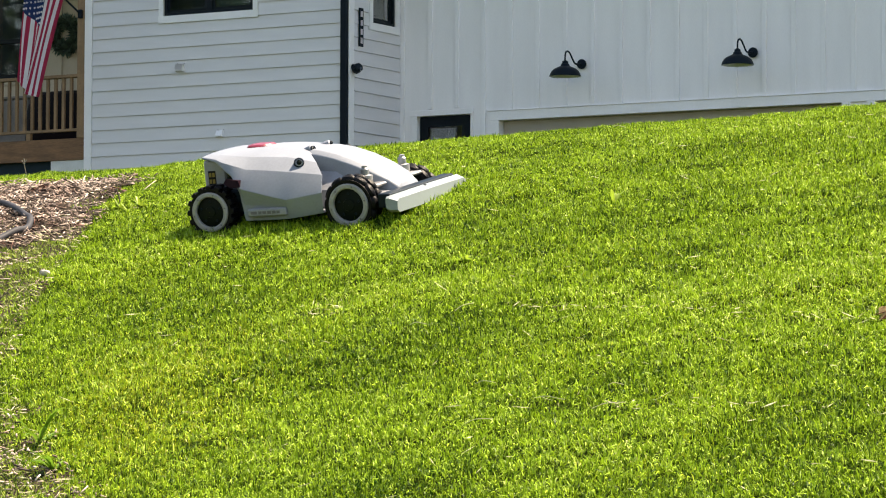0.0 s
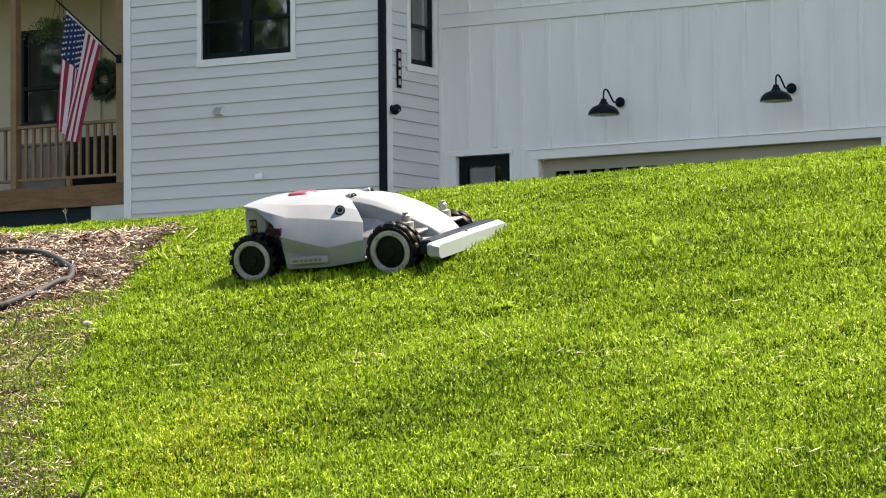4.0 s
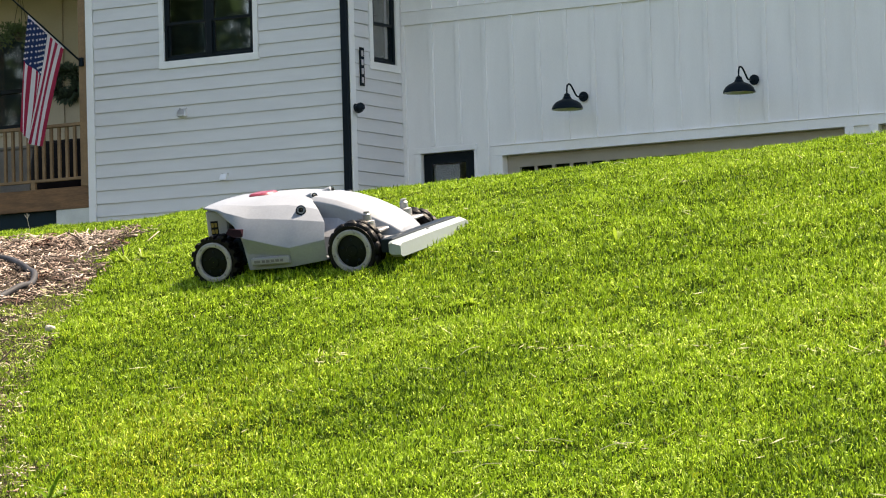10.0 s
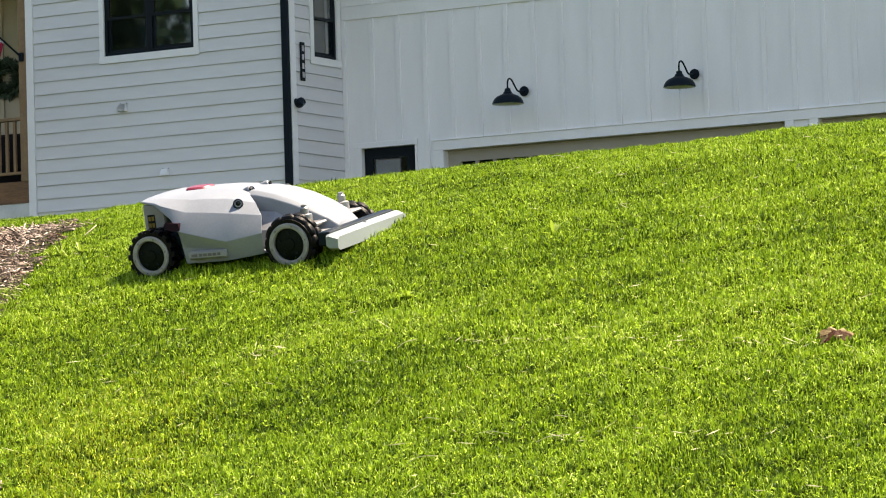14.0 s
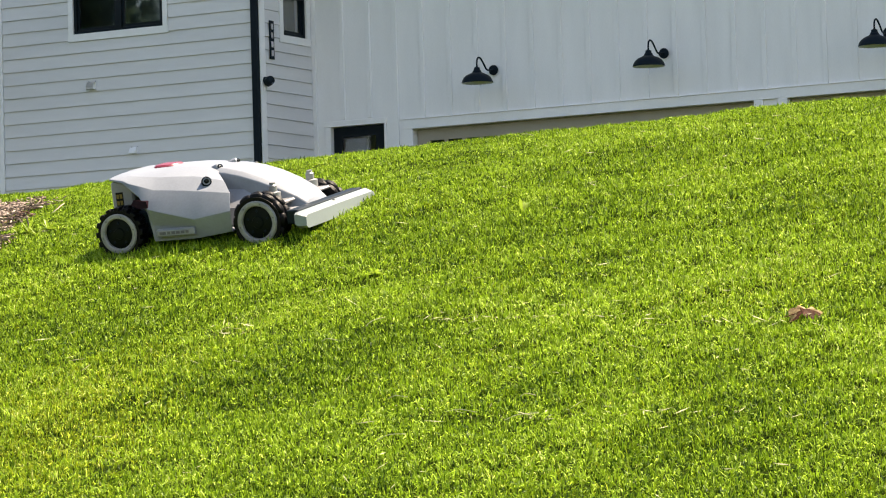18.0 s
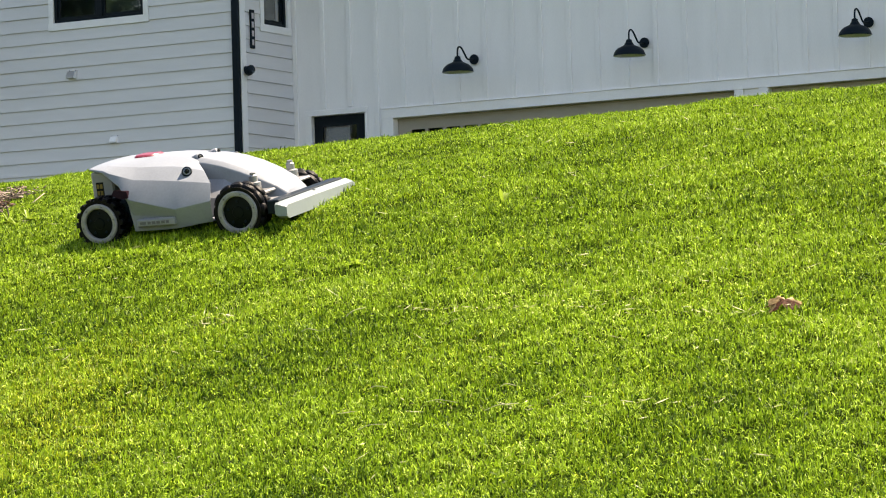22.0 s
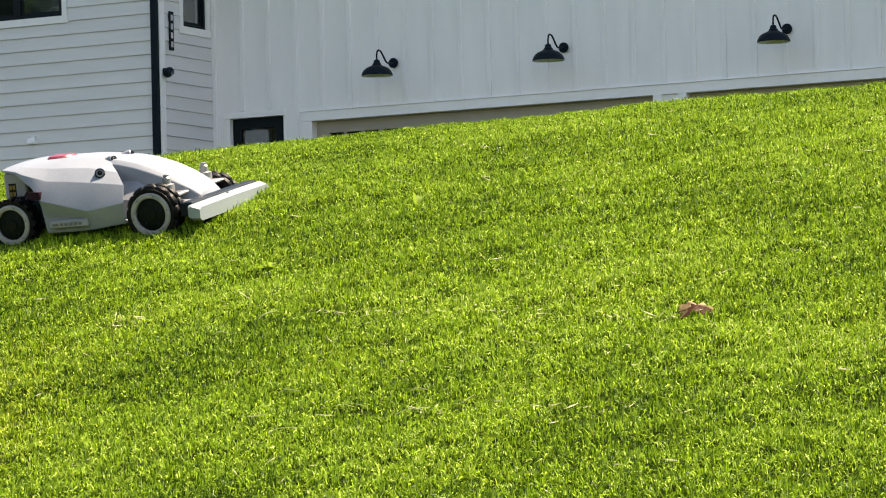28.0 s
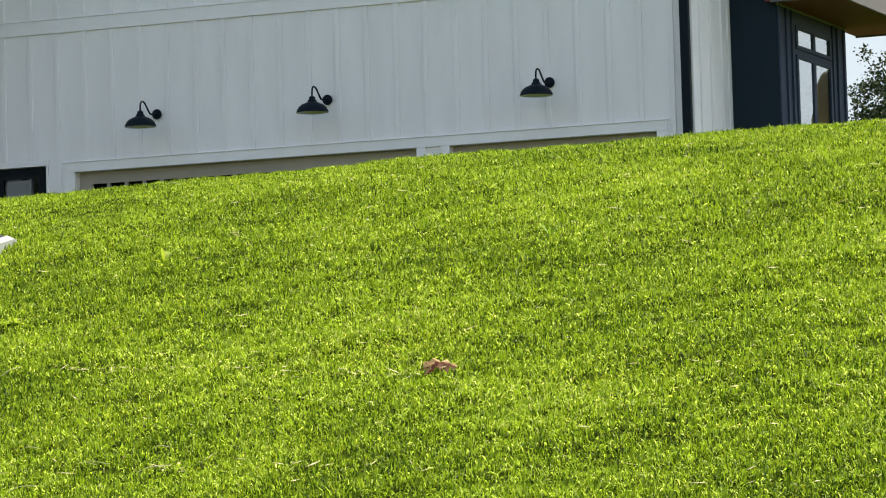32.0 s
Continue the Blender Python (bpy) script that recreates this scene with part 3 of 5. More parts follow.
part("curtain", boxed((XR - 0.36, -0.74, 2.9), (XR - 0.34, -0.40, 4.2)), M_CLOTH, house, "pale curtain behind the glass")

# garage
YN, XN, YE = 1.45, 9.17, 4.40
G1, G2, PD = (0.0, 4.88, BASE, 1.74), (5.33, 8.067, BASE, 1.74), (-1.25, -0.43, BASE, 1.85)
garage = wall("wall_garage", "y", 0.0, 0.16, XR - 0.16, XE, BASE, TOP, [G1, G2, PD], M_PANEL, "white board-and-batten garage wall")
wall("wall_garage_side", "x", XE, -0.16, 0.16, YN, BASE, TOP, [], M_PANEL, "white board-and-batten side wall")
BATTEN = 0.406


def batten(parent, axis, plane, out, a, z0, z1, mat=M_PANEL, w=0.030):
    lo, hi = ((a - w, plane, z0), (a + w, plane + out * 0.027, z1)) if axis == "y" else ((plane, a - w, z0), (plane + out * 0.027, a + w, z1))
    part("batten", boxed([min(x, y) for x, y in zip(lo, hi)], [max(x, y) for x, y in zip(lo, hi)], 0.003), mat, parent)


for i in range(-4, 21):
    x = 0.168 + BATTEN * i
    if XR + 0.1 < x < XE - 0.1:
        foot = 1.94 if -1.36 < x < -0.38 else (1.872 if x > -0.17 and x < 8.21 else BASE)
        batten(garage, "y", 0.0, -1, x, foot, 3.585)
        batten(garage, "y", 0.0, -1, x, 3.775, TOP)
for i in range(3):
    batten(house, "x", XE, 1, 0.30 + BATTEN * i, BASE, TOP)
for name, a, b in (
    ("belly_band", (XR + 0.024, -0.026, 3.59), (XE, -0.001, 3.77)), ("head_trim", (-0.157, -0.03, 1.742), (8.21, -0.001, 1.868)),
    ("drip_cap", (-0.165, -0.042, 1.868), (8.22, -0.001, 1.880)), ("drip_cap", (XR + 0.024, -0.036, 3.77), (XE + 0.02, -0.001, 3.782)),
    ("jamb_trim", (-0.157, -0.03, BASE), (-0.0, -0.001, 1.742)), ("jamb_trim", (4.88, -0.03, BASE), (5.0, -0.001, 1.742)), ("jamb_trim", (5.21, -0.03, BASE), (5.33, -0.001, 1.742)),
    ("jamb_trim", (8.067, -0.03, BASE), (8.21, -0.001, 1.742)), ("corner_board", (XE - 0.13, -0.024, BASE), (XE + 0.022, -0.001, 3.585)),
    ("corner_board", (XE + 0.001, -0.0005, BASE), (XE + 0.022, 0.10, TOP)), ("corner_board", (XE + 0.001, YN - 0.10, BASE), (XE + 0.022, YN - 0.002, TOP)),
    ("door_trim", (-1.335, -0.028, BASE), (-1.25, -0.001, 1.85)), ("door_trim", (-0.43, -0.028, BASE), (-0.40, -0.001, 1.85)), ("door_trim", (-1.345, -0.034, 1.85), (-0.39, -0.001, 1.925)),
    ("inner_corner_trim", (XR + 0.015, -0.026, BASE), (XR + 0.075, -0.001, 3.585)),
):
    part(name, boxed(a, b, 0.003), M_TRIM, house)


def garage_door(x0, x1, z1):
    door = empty("garage_door")
    door.parent = house
    h, n = 0.533, 4
    for i in range(n):
        hi = z1 - 0.003 - i * h
        lo = hi - h + 0.008
        lites = []
        if i == 0:
            a = x0 + 0.19
            while a + 0.21 < x1 - 0.15:
                lites.append((a, a + 0.215, hi - 0.42, hi - 0.155))
                a += 0.262
        for p, q, b, t in spread(x0 + 0.004, x1 - 0.004, lo, hi, lites):
            part("door_panel", boxed((p, 0.10, b), (q, 0.145, t)), M_DOOR, door)
        for a, b, c, d in lites:
            part("lite", boxed((a, 0.118, c), (b, 0.124, d)), M_GLASS, door).visible_shadow = False
    return tagged(door, "taupe sectional garage door with a row of small lites")


garage_door(G1[0], G1[1], 1.74)
garage_door(G2[0], G2[1], 1.74)
# sheet behind the door lites, coloured dark for the unlit garage
part("garage_dark_sheet", boxed((XR + 0.4, 1.2, BASE), (7.03, 1.25, 3.2)), M_ROOM, house)
door = empty("entry_door")
door.parent = house
door["label"] = "black entry door with a glass panel"
bm = bmesh.new()
for p, q, b, t in spread(-1.245, -0.435, BASE, 1.845, [(-1.12, -0.60, 0.6, 1.71)]):
    box(bm, (p, 0.05, b), (q, 0.095, t))
part("door_leaf", bm, M_FRAME, door)
part("pane", boxed((-1.12, 0.066, 0.6), (-0.60, 0.074, 1.71)), M_GLASS, door).visible_shadow = False
part("blind", boxed((-1.10, 0.10, 0.6), (-0.73, 0.105, 1.69)), M_SHELLGREY, door, "grey door blind")
bm = bmesh.new()
spun(bm, [(0.0, 0.0), (0.03, 0.0), (0.03, 0.02), (0.012, 0.03), (0.012, 0.05), (0.028, 0.06), (0.028, 0.085), (0.0, 0.09)], pose(-0.50, 0.05, 0.55, 90), 12)
part("door_handle", bm, M_STEEL, door)


def downspout(x0, x1, y0, y1, z0, z1):
    bm = boxed((x0, y0, z0), (x1, y1, z1), 0.012)
    part("downspout", bm, M_BLACK, house, "black square downspout")


downspout(XR - 0.078, XR + 0.02, YF - 0.095, YF - 0.026, BASE, TOP)
downspout(8.425, 8.54, -0.105, -0.028, BASE, TOP)

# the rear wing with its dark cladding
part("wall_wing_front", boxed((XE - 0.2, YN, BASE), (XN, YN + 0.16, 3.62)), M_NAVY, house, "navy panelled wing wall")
WW = [(2.25, 3.64, 1.30, 2.80), (2.25, 3.64, 2.93, 3.17)]
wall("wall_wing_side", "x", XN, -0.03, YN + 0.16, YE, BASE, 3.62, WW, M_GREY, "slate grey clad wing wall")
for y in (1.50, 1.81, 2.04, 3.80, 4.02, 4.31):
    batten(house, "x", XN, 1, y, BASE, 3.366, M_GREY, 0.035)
for lo, hi in ((1.30, 2.80), (2.93, 3.17)):
    unit = empty("window")
    unit.parent = house
    unit["label"] = "dark-framed fixed window mirroring the sky"
    for p, q, a, b in ((2.19, 2.26, lo - 0.03, hi + 0.03), (3.64, 3.71, lo - 0.03, hi + 0.03), (2.26, 3.64, lo - 0.03, lo + 0.02), (2.26, 3.64, hi - 0.02, hi + 0.03), (2.88, 3.00, lo + 0.02, hi - 0.02)):
        part("window_frame", boxed((XN - 0.015, p, a), (XN + 0.022, q, b), 0.004), M_GREY, unit)
    for p, q in ((2.26, 2.88), (3.00, 3.64)):
        part("pane", boxed((XN + 0.004, p, lo + 0.02), (XN + 0.010, q, hi - 0.02)), M_GLASS, unit).visible_shadow = False
wall("wall_wing_back", "y", YE, -0.16, 7.2, XN - 0.002, BASE, 3.62, [(8.10, 9.02, 1.2, 3.42)], M_GREY, "slate grey rear wall of the wing")
part("wing_ceiling", boxed((7.2, YN + 0.16, 3.50), (XN - 0.162, YE - 0.162, 3.56)), M_TRIM, house)
bm = bmesh.new()
edge = [(8.70, 0.9), (8.735, 2.20), (8.763, 2.31), (8.790, 2.50), (8.828, 2.65), (8.875, 2.76), (8.93, 2.82), (8.985, 2.84)]
for y in (4.18, 4.20):
    bm.faces.new([bm.verts.new((x, y, z)) for x, z in edge + [(8.985, 0.9)]])
bm.verts.ensure_lookup_table()
for i in range(9):
    bm.faces.new([bm.verts[k] for k in (i, (i + 1) % 9, 9 + (i + 1) % 9, 9 + i)])
part("curtain", bm, M_DRAPE, house, "taupe drape tied back inside the wing")
part("soffit", boxed((XN - 0.1, 1.30, 3.40), (10.02, 5.25, 3.43)), M_SOFFIT, house, "cedar boarded soffit")
for a, b in (((10.02, 1.28, 3.38), (10.06, 5.27, 3.60)), ((XN - 0.02, 1.26, 3.38), (10.06, 1.298, 3.60)), ((XN - 0.1, 5.252, 3.38), (10.06, 5.29, 3.60))):
    part("fascia", boxed(a, b, 0.003), M_GUTTER, house)

part("frieze_board", boxed((XN + 0.001, 1.42, 3.368), (XN + 0.02, YE, 3.398), 0.003), M_SHELLGREY, house)

# roofs that close the place
def roof(x0, x1, y0, y1, z0, rise):
    bm = bmesh.new()
    ym = (y0 + y1) / 2
    for dz, flip in ((0.0, False), (0.18, True)):
        a = [bm.verts.new(p) for p in ((x0, y0, z0 + dz), (x1, y0, z0 + dz), (x1, ym, z0 + rise + dz), (x0, ym, z0 + rise + dz), (x1, y1, z0 + dz), (x0, y1, z0 + dz))]
        bm.faces.new((a[0], a[1], a[2], a[3]))
        bm.faces.new((a[3], a[2], a[4], a[5]))
        bm.faces.new((a[0], a[3], a[5]))
        bm.faces.new((a[1], a[4], a[2]))
    part("roof", bm, M_ROOF, house, "dark shingle roof")


# unseen overhang of 2 m past XE, added to keep sun off the side wall
roof(XR - 1.2, XE + 2.0, -0.35, 5.95, TOP, 2.2)
roof(-10.6, XR + 1.3, YF - 0.4, 5.9, TOP, 2.6)
roof(XN - 0.02, 10.06, 1.28, 5.28, 3.60, 0.9)
for a, b in (((-10.6, 5.5, BASE), (7.2, 5.66, TOP)), ((7.2, 5.5, 3.62), (XE, 5.66, TOP)), ((XE - 0.16, YN + 0.16, 3.62), (XE, 5.5, TOP)), ((7.04, 0.16, BASE), (7.198, 5.5, TOP)), ((XL, YF + 0.16, BASE), (XL + 0.16, 5.5, TOP)), ((-10.6, 0.72, BASE), (XL, 0.88, DECK))):
    part("wall_back", boxed(a, b), M_PANEL, house)

# ---- the porch ----
porch = empty("porch")
tagged(porch, "raised porch of raw treated lumber with a picket railing", "porch")
part("deck", boxed((-10.6, YF + 0.05, DECK - 0.05), (-5.76, 0.55, DECK)), M_WOOD, porch)
part("rim_board", boxed((-10.6, YF - 0.02, 1.36), (-5.76, YF + 0.04, DECK), 0.004), M_BEAM, porch, "knotty brown rim board")
part("skirt", boxed((-10.6, YF + 0.06, BASE), (-6.33, YF + 0.10, 1.42)), M_NAVY, porch, "navy skirting boards")
for z in (0.35, 0.62, 0.89, 1.16):
    part("skirt_batten", boxed((-10.6, YF + 0.045, z), (-6.33, YF + 0.06, z + 0.02)), M_NAVY, porch)
for x0, x1 in ((-5.885, -5.760), (-7.715, -7.615), (-10.2, -10.1)):
    part("post", boxed((x0, YF - 0.03, 1.66 if x0 > -6 else DECK), (x1, YF + 0.10, 4.75), 0.006), M_WOOD, porch)
part("header_beam", boxed((-10.6, YF - 0.03, 4.75), (-5.76, YF + 0.12, 5.05), 0.006), M_WOOD, porch)
part("porch_ceiling", boxed((-10.6, YF - 0.25, 5.05), (-5.76, 0.55, 5.12)), M_BEIGE, porch)
for x0, x1 in ((-7.615, -5.885), (-10.1, -7.715)):
    part("top_rail", boxed((x0, YF - 0.01, 2.50), (x1, YF + 0.08, 2.545), 0.004), M_WOOD, porch)
    part("bottom_rail", boxed((x0, YF + 0.005, 1.76), (x1, YF + 0.065, 1.80), 0.004), M_WOOD, porch)
    n = round((x1 - x0) / 0.131)
    for i in range(1, n):
        x = x0 + (x1 - x0) * i / n
        part("baluster", boxed((x - 0.021, YF + 0.012, 1.80), (x + 0.021, YF + 0.052, 2.50), 0.003), M_WOOD, porch)
part("support_block", boxed((-6.77, YF + 0.005, DECK), (-6.70, YF + 0.06, 1.76)), M_WOOD, porch)
PW = (-8.98, -8.05, 2.78, 4.19)
bm = bmesh.new()
for p, q, b, t in spread(-10.6, -5.76, DECK, 5.05, [PW]):
    box(bm, (p, 0.55, b), (q, 0.70, t))
back_wall = part("porch_wall", bm, M_BEIGE, porch, "shaded beige wall at the back of the porch")
for i in range(12):
    x = -10.4 + 0.406 * i
    if not PW[0] - 0.15 < x < PW[1] + 0.15:
        batten(porch, "y", 0.55, -1, x, DECK, 5.05, M_BEIGE, 0.025)
win = empty("window")
win.parent = porch
win["label"] = "black-framed porch window"
for p, q, a, b in ((PW[0], PW[0] + 0.06, PW[2], PW[3]), (PW[1] - 0.06, PW[1], PW[2], PW[3]), (PW[0] + 0.06, PW[1] - 0.06, PW[2], PW[2] + 0.06), (PW[0] + 0.06, PW[1] - 0.06, PW[3] - 0.06, PW[3]), (PW[0] + 0.06, PW[1] - 0.06, 3.30, 3.36)):
    part("window_frame", boxed((p, 0.52, a), (q, 0.62, b), 0.004), M_FRAME, win)
part("pane", boxed((PW[0] + 0.06, 0.565, PW[2] + 0.06), (PW[1] - 0.06, 0.572, PW[3] - 0.06)), M_GLASS, win)
for p, q, a, b in ((PW[0] - 0.09, PW[0], PW[2] - 0.09, PW[3] + 0.09), (PW[1], PW[1] + 0.09, PW[2] - 0.09, PW[3] + 0.09), (PW[0], PW[1], PW[2] - 0.09, PW[2]), (PW[0], PW[1], PW[3], PW[3] + 0.09)):
    part("window_trim", boxed((p, 0.525, a), (q, 0.549, b), 0.003), M_BEIGE, win)
# sheet behind the porch window, coloured dark for an unlit room
part("porch_dark_sheet", boxed((-10.4, 1.5, DECK), (-5.9, 1.55, 5.0)), M_ROOM, porch)

# ---- things on the house ----
def barn_lamp(name="barn_lamp"):
    lamp = empty(name)
    bm = bmesh.new()
    spun(bm, [(0.0, 0.0), (0.066, 0.0), (0.066, 0.016), (0.058, 0.024), (0.0, 0.028)], pose(0, 0, 0, 90), 24)
    part("wall_plate", bm, M_BLACK, lamp, "", True)
    bm = bmesh.new()
    tube(bm, smooth_line([(0, -0.02, 0), (0, -0.13, -0.012), (0, -0.20, -0.005), (0, -0.27, 0.055), (0, -0.34, 0.115), (0, -0.40, 0.13), (0, -0.445, 0.105), (0, -0.46, 0.05), (0, -0.46, -0.01)], 5), 0.0115, 8)
    part("gooseneck_arm", bm, M_BLACK, lamp, "", True)
    m = pose(0, -0.46, -0.205)
    bm = bmesh.new()
    spun(bm, [(0.200, 0.0), (0.204, 0.005), (0.202, 0.012), (0.194, 0.038), (0.174, 0.072), (0.142, 0.100), (0.106, 0.117), (0.074, 0.130), (0.058, 0.143), (0.053, 0.160), (0.044, 0.166), (0.038, 0.186), (0.038, 0.200), (0.022, 0.206), (0.014, 0.214), (0.0, 0.214)], m, 32)
    shade = part("shade", bm, M_BLACK, lamp, "flared black metal shade", True)
    bm = bmesh.new()
    spun(bm, [(0.199, 0.001), (0.190, 0.036), (0.169, 0.068), (0.138, 0.094), (0.100, 0.109), (0.0, 0.116)], m, 32)
    part("shade_lining", bm, M_SHADE_IN, shade, "white enamel lining", True)
    bm = bmesh.new()
    spun(bm, [(0.0, 0.035), (0.018, 0.040), (0.028, 0.058), (0.028, 0.075), (0.014, 0.105), (0.013, 0.13)], m, 14)
    part("bulb", bm, M_SHADE_IN, shade, "unlit bulb", True)
    return tagged(lamp, "black gooseneck barn lamp on the white garage wall", "wall lamp", "barn lamps over the garage doors")


lamp = barn_lamp()
lamp.matrix_world = pose(1.232, -0.021, 2.417)
for x in (3.672, 6.693):
    copy_thing(lamp, pose(x, -0.021, 2.432))

plate = empty("wall_sign", pose(XR + 0.024, -1.055, 2.95))
tagged(plate, "tall narrow black sign with white bars on the return wall", "sign")
part("sign_board", boxed((0, -0.052, -0.255), (0.018, 0.052, 0.255), 0.004), M_BLACK, plate)
for i in range(4):
    z = 0.175 - i * 0.117
    part("sign_bar", boxed((0.018, -0.024, z - 0.038), (0.021, 0.024, z + 0.038)), M_CLOTH, plate, "white bar")

eye = empty("security_camera", pose(XR + 0.02, -1.245, 2.385) @ Matrix.Scale(0.85, 4))
tagged(eye, "small black security camera on the return wall", "camera")
bm = bmesh.new()
spun(bm, [(0.0, 0.0), (0.055, 0.0), (0.055, 0.02), (0.03, 0.03), (0.02, 0.06), (0.0, 0.06)], pose(0, 0, 0.02, 0, 90, 0), 16)
part("mount", bm, M_BLACK, eye, "", True)
bm = bmesh.new()
spun(bm, [(0.0, -0.095), (0.045, -0.09), (0.072, -0.05), (0.074, 0.0), (0.068, 0.06), (0.045, 0.075), (0.0, 0.078)], pose(0.10, -0.02, 0.0, 0, 75, -30), 10)
part("camera_body", bm, M_BLACK, eye)
bm = bmesh.new()
spun(bm, [(0.0, 0.0), (0.03, 0.0), (0.03, 0.01), (0.0, 0.012)], pose(0.18, -0.04, -0.02, 0, 75, -30), 14)
part("lens", bm, M_GLASS, eye)


def vent_hood():
    vent = empty("vent_hood")
    bm = bmesh.new()
    box(bm, (-0.085, -0.014, -0.07), (0.085, 0.0, 0.075), 0.004)
    part("back_plate", bm, M_BOARD, vent)
    bm = bmesh.new()
    vs = [bm.verts.new(p) for p in ((-0.062, -0.014, 0.058), (0.062, -0.014, 0.058), (0.062, -0.060, 0.050), (-0.062, -0.060, 0.050), (0.075, -0.105, -0.035), (-0.075, -0.105, -0.035), (0.075, -0.105, -0.062), (-0.075, -0.105, -0.062), (0.072, -0.014, -0.062), (-0.072, -0.014, -0.062))]
    for i in ((0, 1, 2, 3), (3, 2, 4, 5), (5, 4, 6, 7), (0, 3, 5, 7, 9), (1, 8, 6, 4, 2)):
        bm.faces.new([vs[j] for j in i])
    bmesh.ops.solidify(bm, geom=bm.faces[:], thickness=0.004)
    part("hood", bm, M_TRIM, vent)
    # taupe instead of white: shade under the hood put into the flap's colour
    part("flap", boxed((-0.060, -0.020, -0.055), (0.060, -0.0145, 0.045)), M_DOOR, vent, "flap coloured grey for the shade under the hood")
    for x in (-0.062, 0.062):
        part("screw", boxed((x - 0.008, -0.020, 0.058), (x + 0.008, -0.0135, 0.071), 0.002), M_INK, vent)
    return tagged(vent, "small white plastic vent hood on the lap siding", "vent", "vent hoods on the front wall")


vent = vent_hood()
vent.matrix_world = pose(-4.163, YF - 0.012, 2.535) @ Matrix.Scale(0.86, 4)
copy_thing(vent, pose(-3.512, YF - 0.012, 1.62) @ Matrix.Scale(0.86, 4))

# flag on its slanted pole
flag = empty("flag", pose(-5.82, YF - 0.05, 3.36))
tagged(flag, "red, white and blue striped flag hanging from a slanted pole", "flag")
way = Vector((-0.20, -0.82, 0.55)).normalized()
bm = bmesh.new()
tube(bm, [(0, 0, 0), way * 0.6, way * 1.55], [0.014, 0.013, 0.011], 8)
spun(bm, [(0.0, 0.0), (0.018, 0.005), (0.02, 0.018), (0.012, 0.034), (0.0, 0.037)], Matrix.Translation(way * 1.54), 10)
part("pole", bm, M_BLACK, flag, "black pole", True)
part("bracket", boxed((-0.03, -0.03, -0.06), (0.03, 0.03, 0.06), 0.01), M_BLACK, flag)
h0, h1 = way * 1.09, way * 0.35  # outer and inner end of the hoist
e0, e1 = Vector((-0.53, -0.72, -0.96)), Vector((-0.46, -0.36, -1.15))  # the free corners below them
ACROSS, ALONG = 26, 40
bm = bmesh.new()
grid = []
for i in range(ACROSS + 1):
    s = i / ACROSS
    row = []
    for j in range(ALONG + 1):
        t = j / ALONG
        p = h0.lerp(h1, s).lerp(e0.lerp(e1, s), t)
        fold = t ** 0.7 * (0.05 * math.sin(8.0 * s + 1.0 + 1.6 * t) + 0.030 * math.sin(17 * s - 2.0 * t) * (1.3 - s))
        p += Vector((0.86, -0.5, 0)) * 0.25 * fold + Vector((-0.5, -0.86, 0)) * fold
        p.z -= 0.05 * math.sin(math.pi * s) * t
        row.append(bm.verts.new(p))
    grid.append(row)
for i in range(ACROSS):
    for j in range(ALONG):
        f4 = bm.faces.new((grid[i][j], grid[i + 1][j], grid[i + 1][j + 1], grid[i][j + 1]))
        stripe = i // 2
        f4.material_index = 1 if j < 1 else 2 if stripe < 7 and j < 16 else (0 if stripe % 2 == 0 else 1)
bm.normal_update()
stars = [(grid[i][j].co.copy(), grid[i][j].normal.copy()) for i in range(1, 14, 2) for j in range(1 + (i // 2) % 2, 16, 2)]
cloth = part("cloth", bm, [M_STRIPE, M_CLOTH, M_CANTON], flag, "striped cloth with a blue corner", True)
for p, nrm in stars:
    bm = bmesh.new()
    u = nrm.orthogonal().normalized()
    v = nrm.cross(u)
    for sgn in (1, -1):
        bm.faces.new([bm.verts.new(p + nrm * 0.005 * sgn + (u * math.cos(a) + v * math.sin(a)) * (0.022 if k % 2 == 0 else 0.0095)) for k, a in enumerate(2 * math.pi * k / 10 for k in range(10))])
    part("star", bm, M_CLOTH, cloth)


def sprigs(bm, centre, rng, count, length, width, bias=None):
    """Small leaves or needles that stand out from a centre."""
    for _ in range(count):
        d = Vector((rng.gauss(0, 1), rng.gauss(0, 1), rng.gauss(0, 1))).normalized()
        if bias:
            d = (d + bias).normalized()
        s = d.orthogonal().normalized() * width
        p = centre + d * rng.uniform(0, length * 0.3)
        l = length * rng.uniform(0.6, 1.2)
        a = [bm.verts.new(q) for q in (p - s * 0.4, p + s * 0.4, p + d * l * 0.5 + s, p + d * l, p + d * l * 0.5 - s)]
        bm.faces.new(a)


wreath = empty("wreath", pose(-7.44, 0.50, 3.36))
tagged(wreath, "round dark green evergreen wreath on the porch wall", "wreath")
rg = random.Random(8)
bm = bmesh.new()
for i in range(70):
    a = 2 * math.pi * i / 70
    sprigs(bm, Vector((0.195 * math.cos(a), rg.uniform(-0.03, 0.02), 0.195 * math.sin(a))), rg, 30, 0.125, 0.011)
part("greenery", bm, M_FIR, wreath)
bm = bmesh.new()
tube(bm, [(0.2 * math.cos(2 * math.pi * i / 24), 0.02, 0.2 * math.sin(2 * math.pi * i / 24)) for i in range(25)], 0.03, 6)
part("ring", bm, M_BARK, wreath)

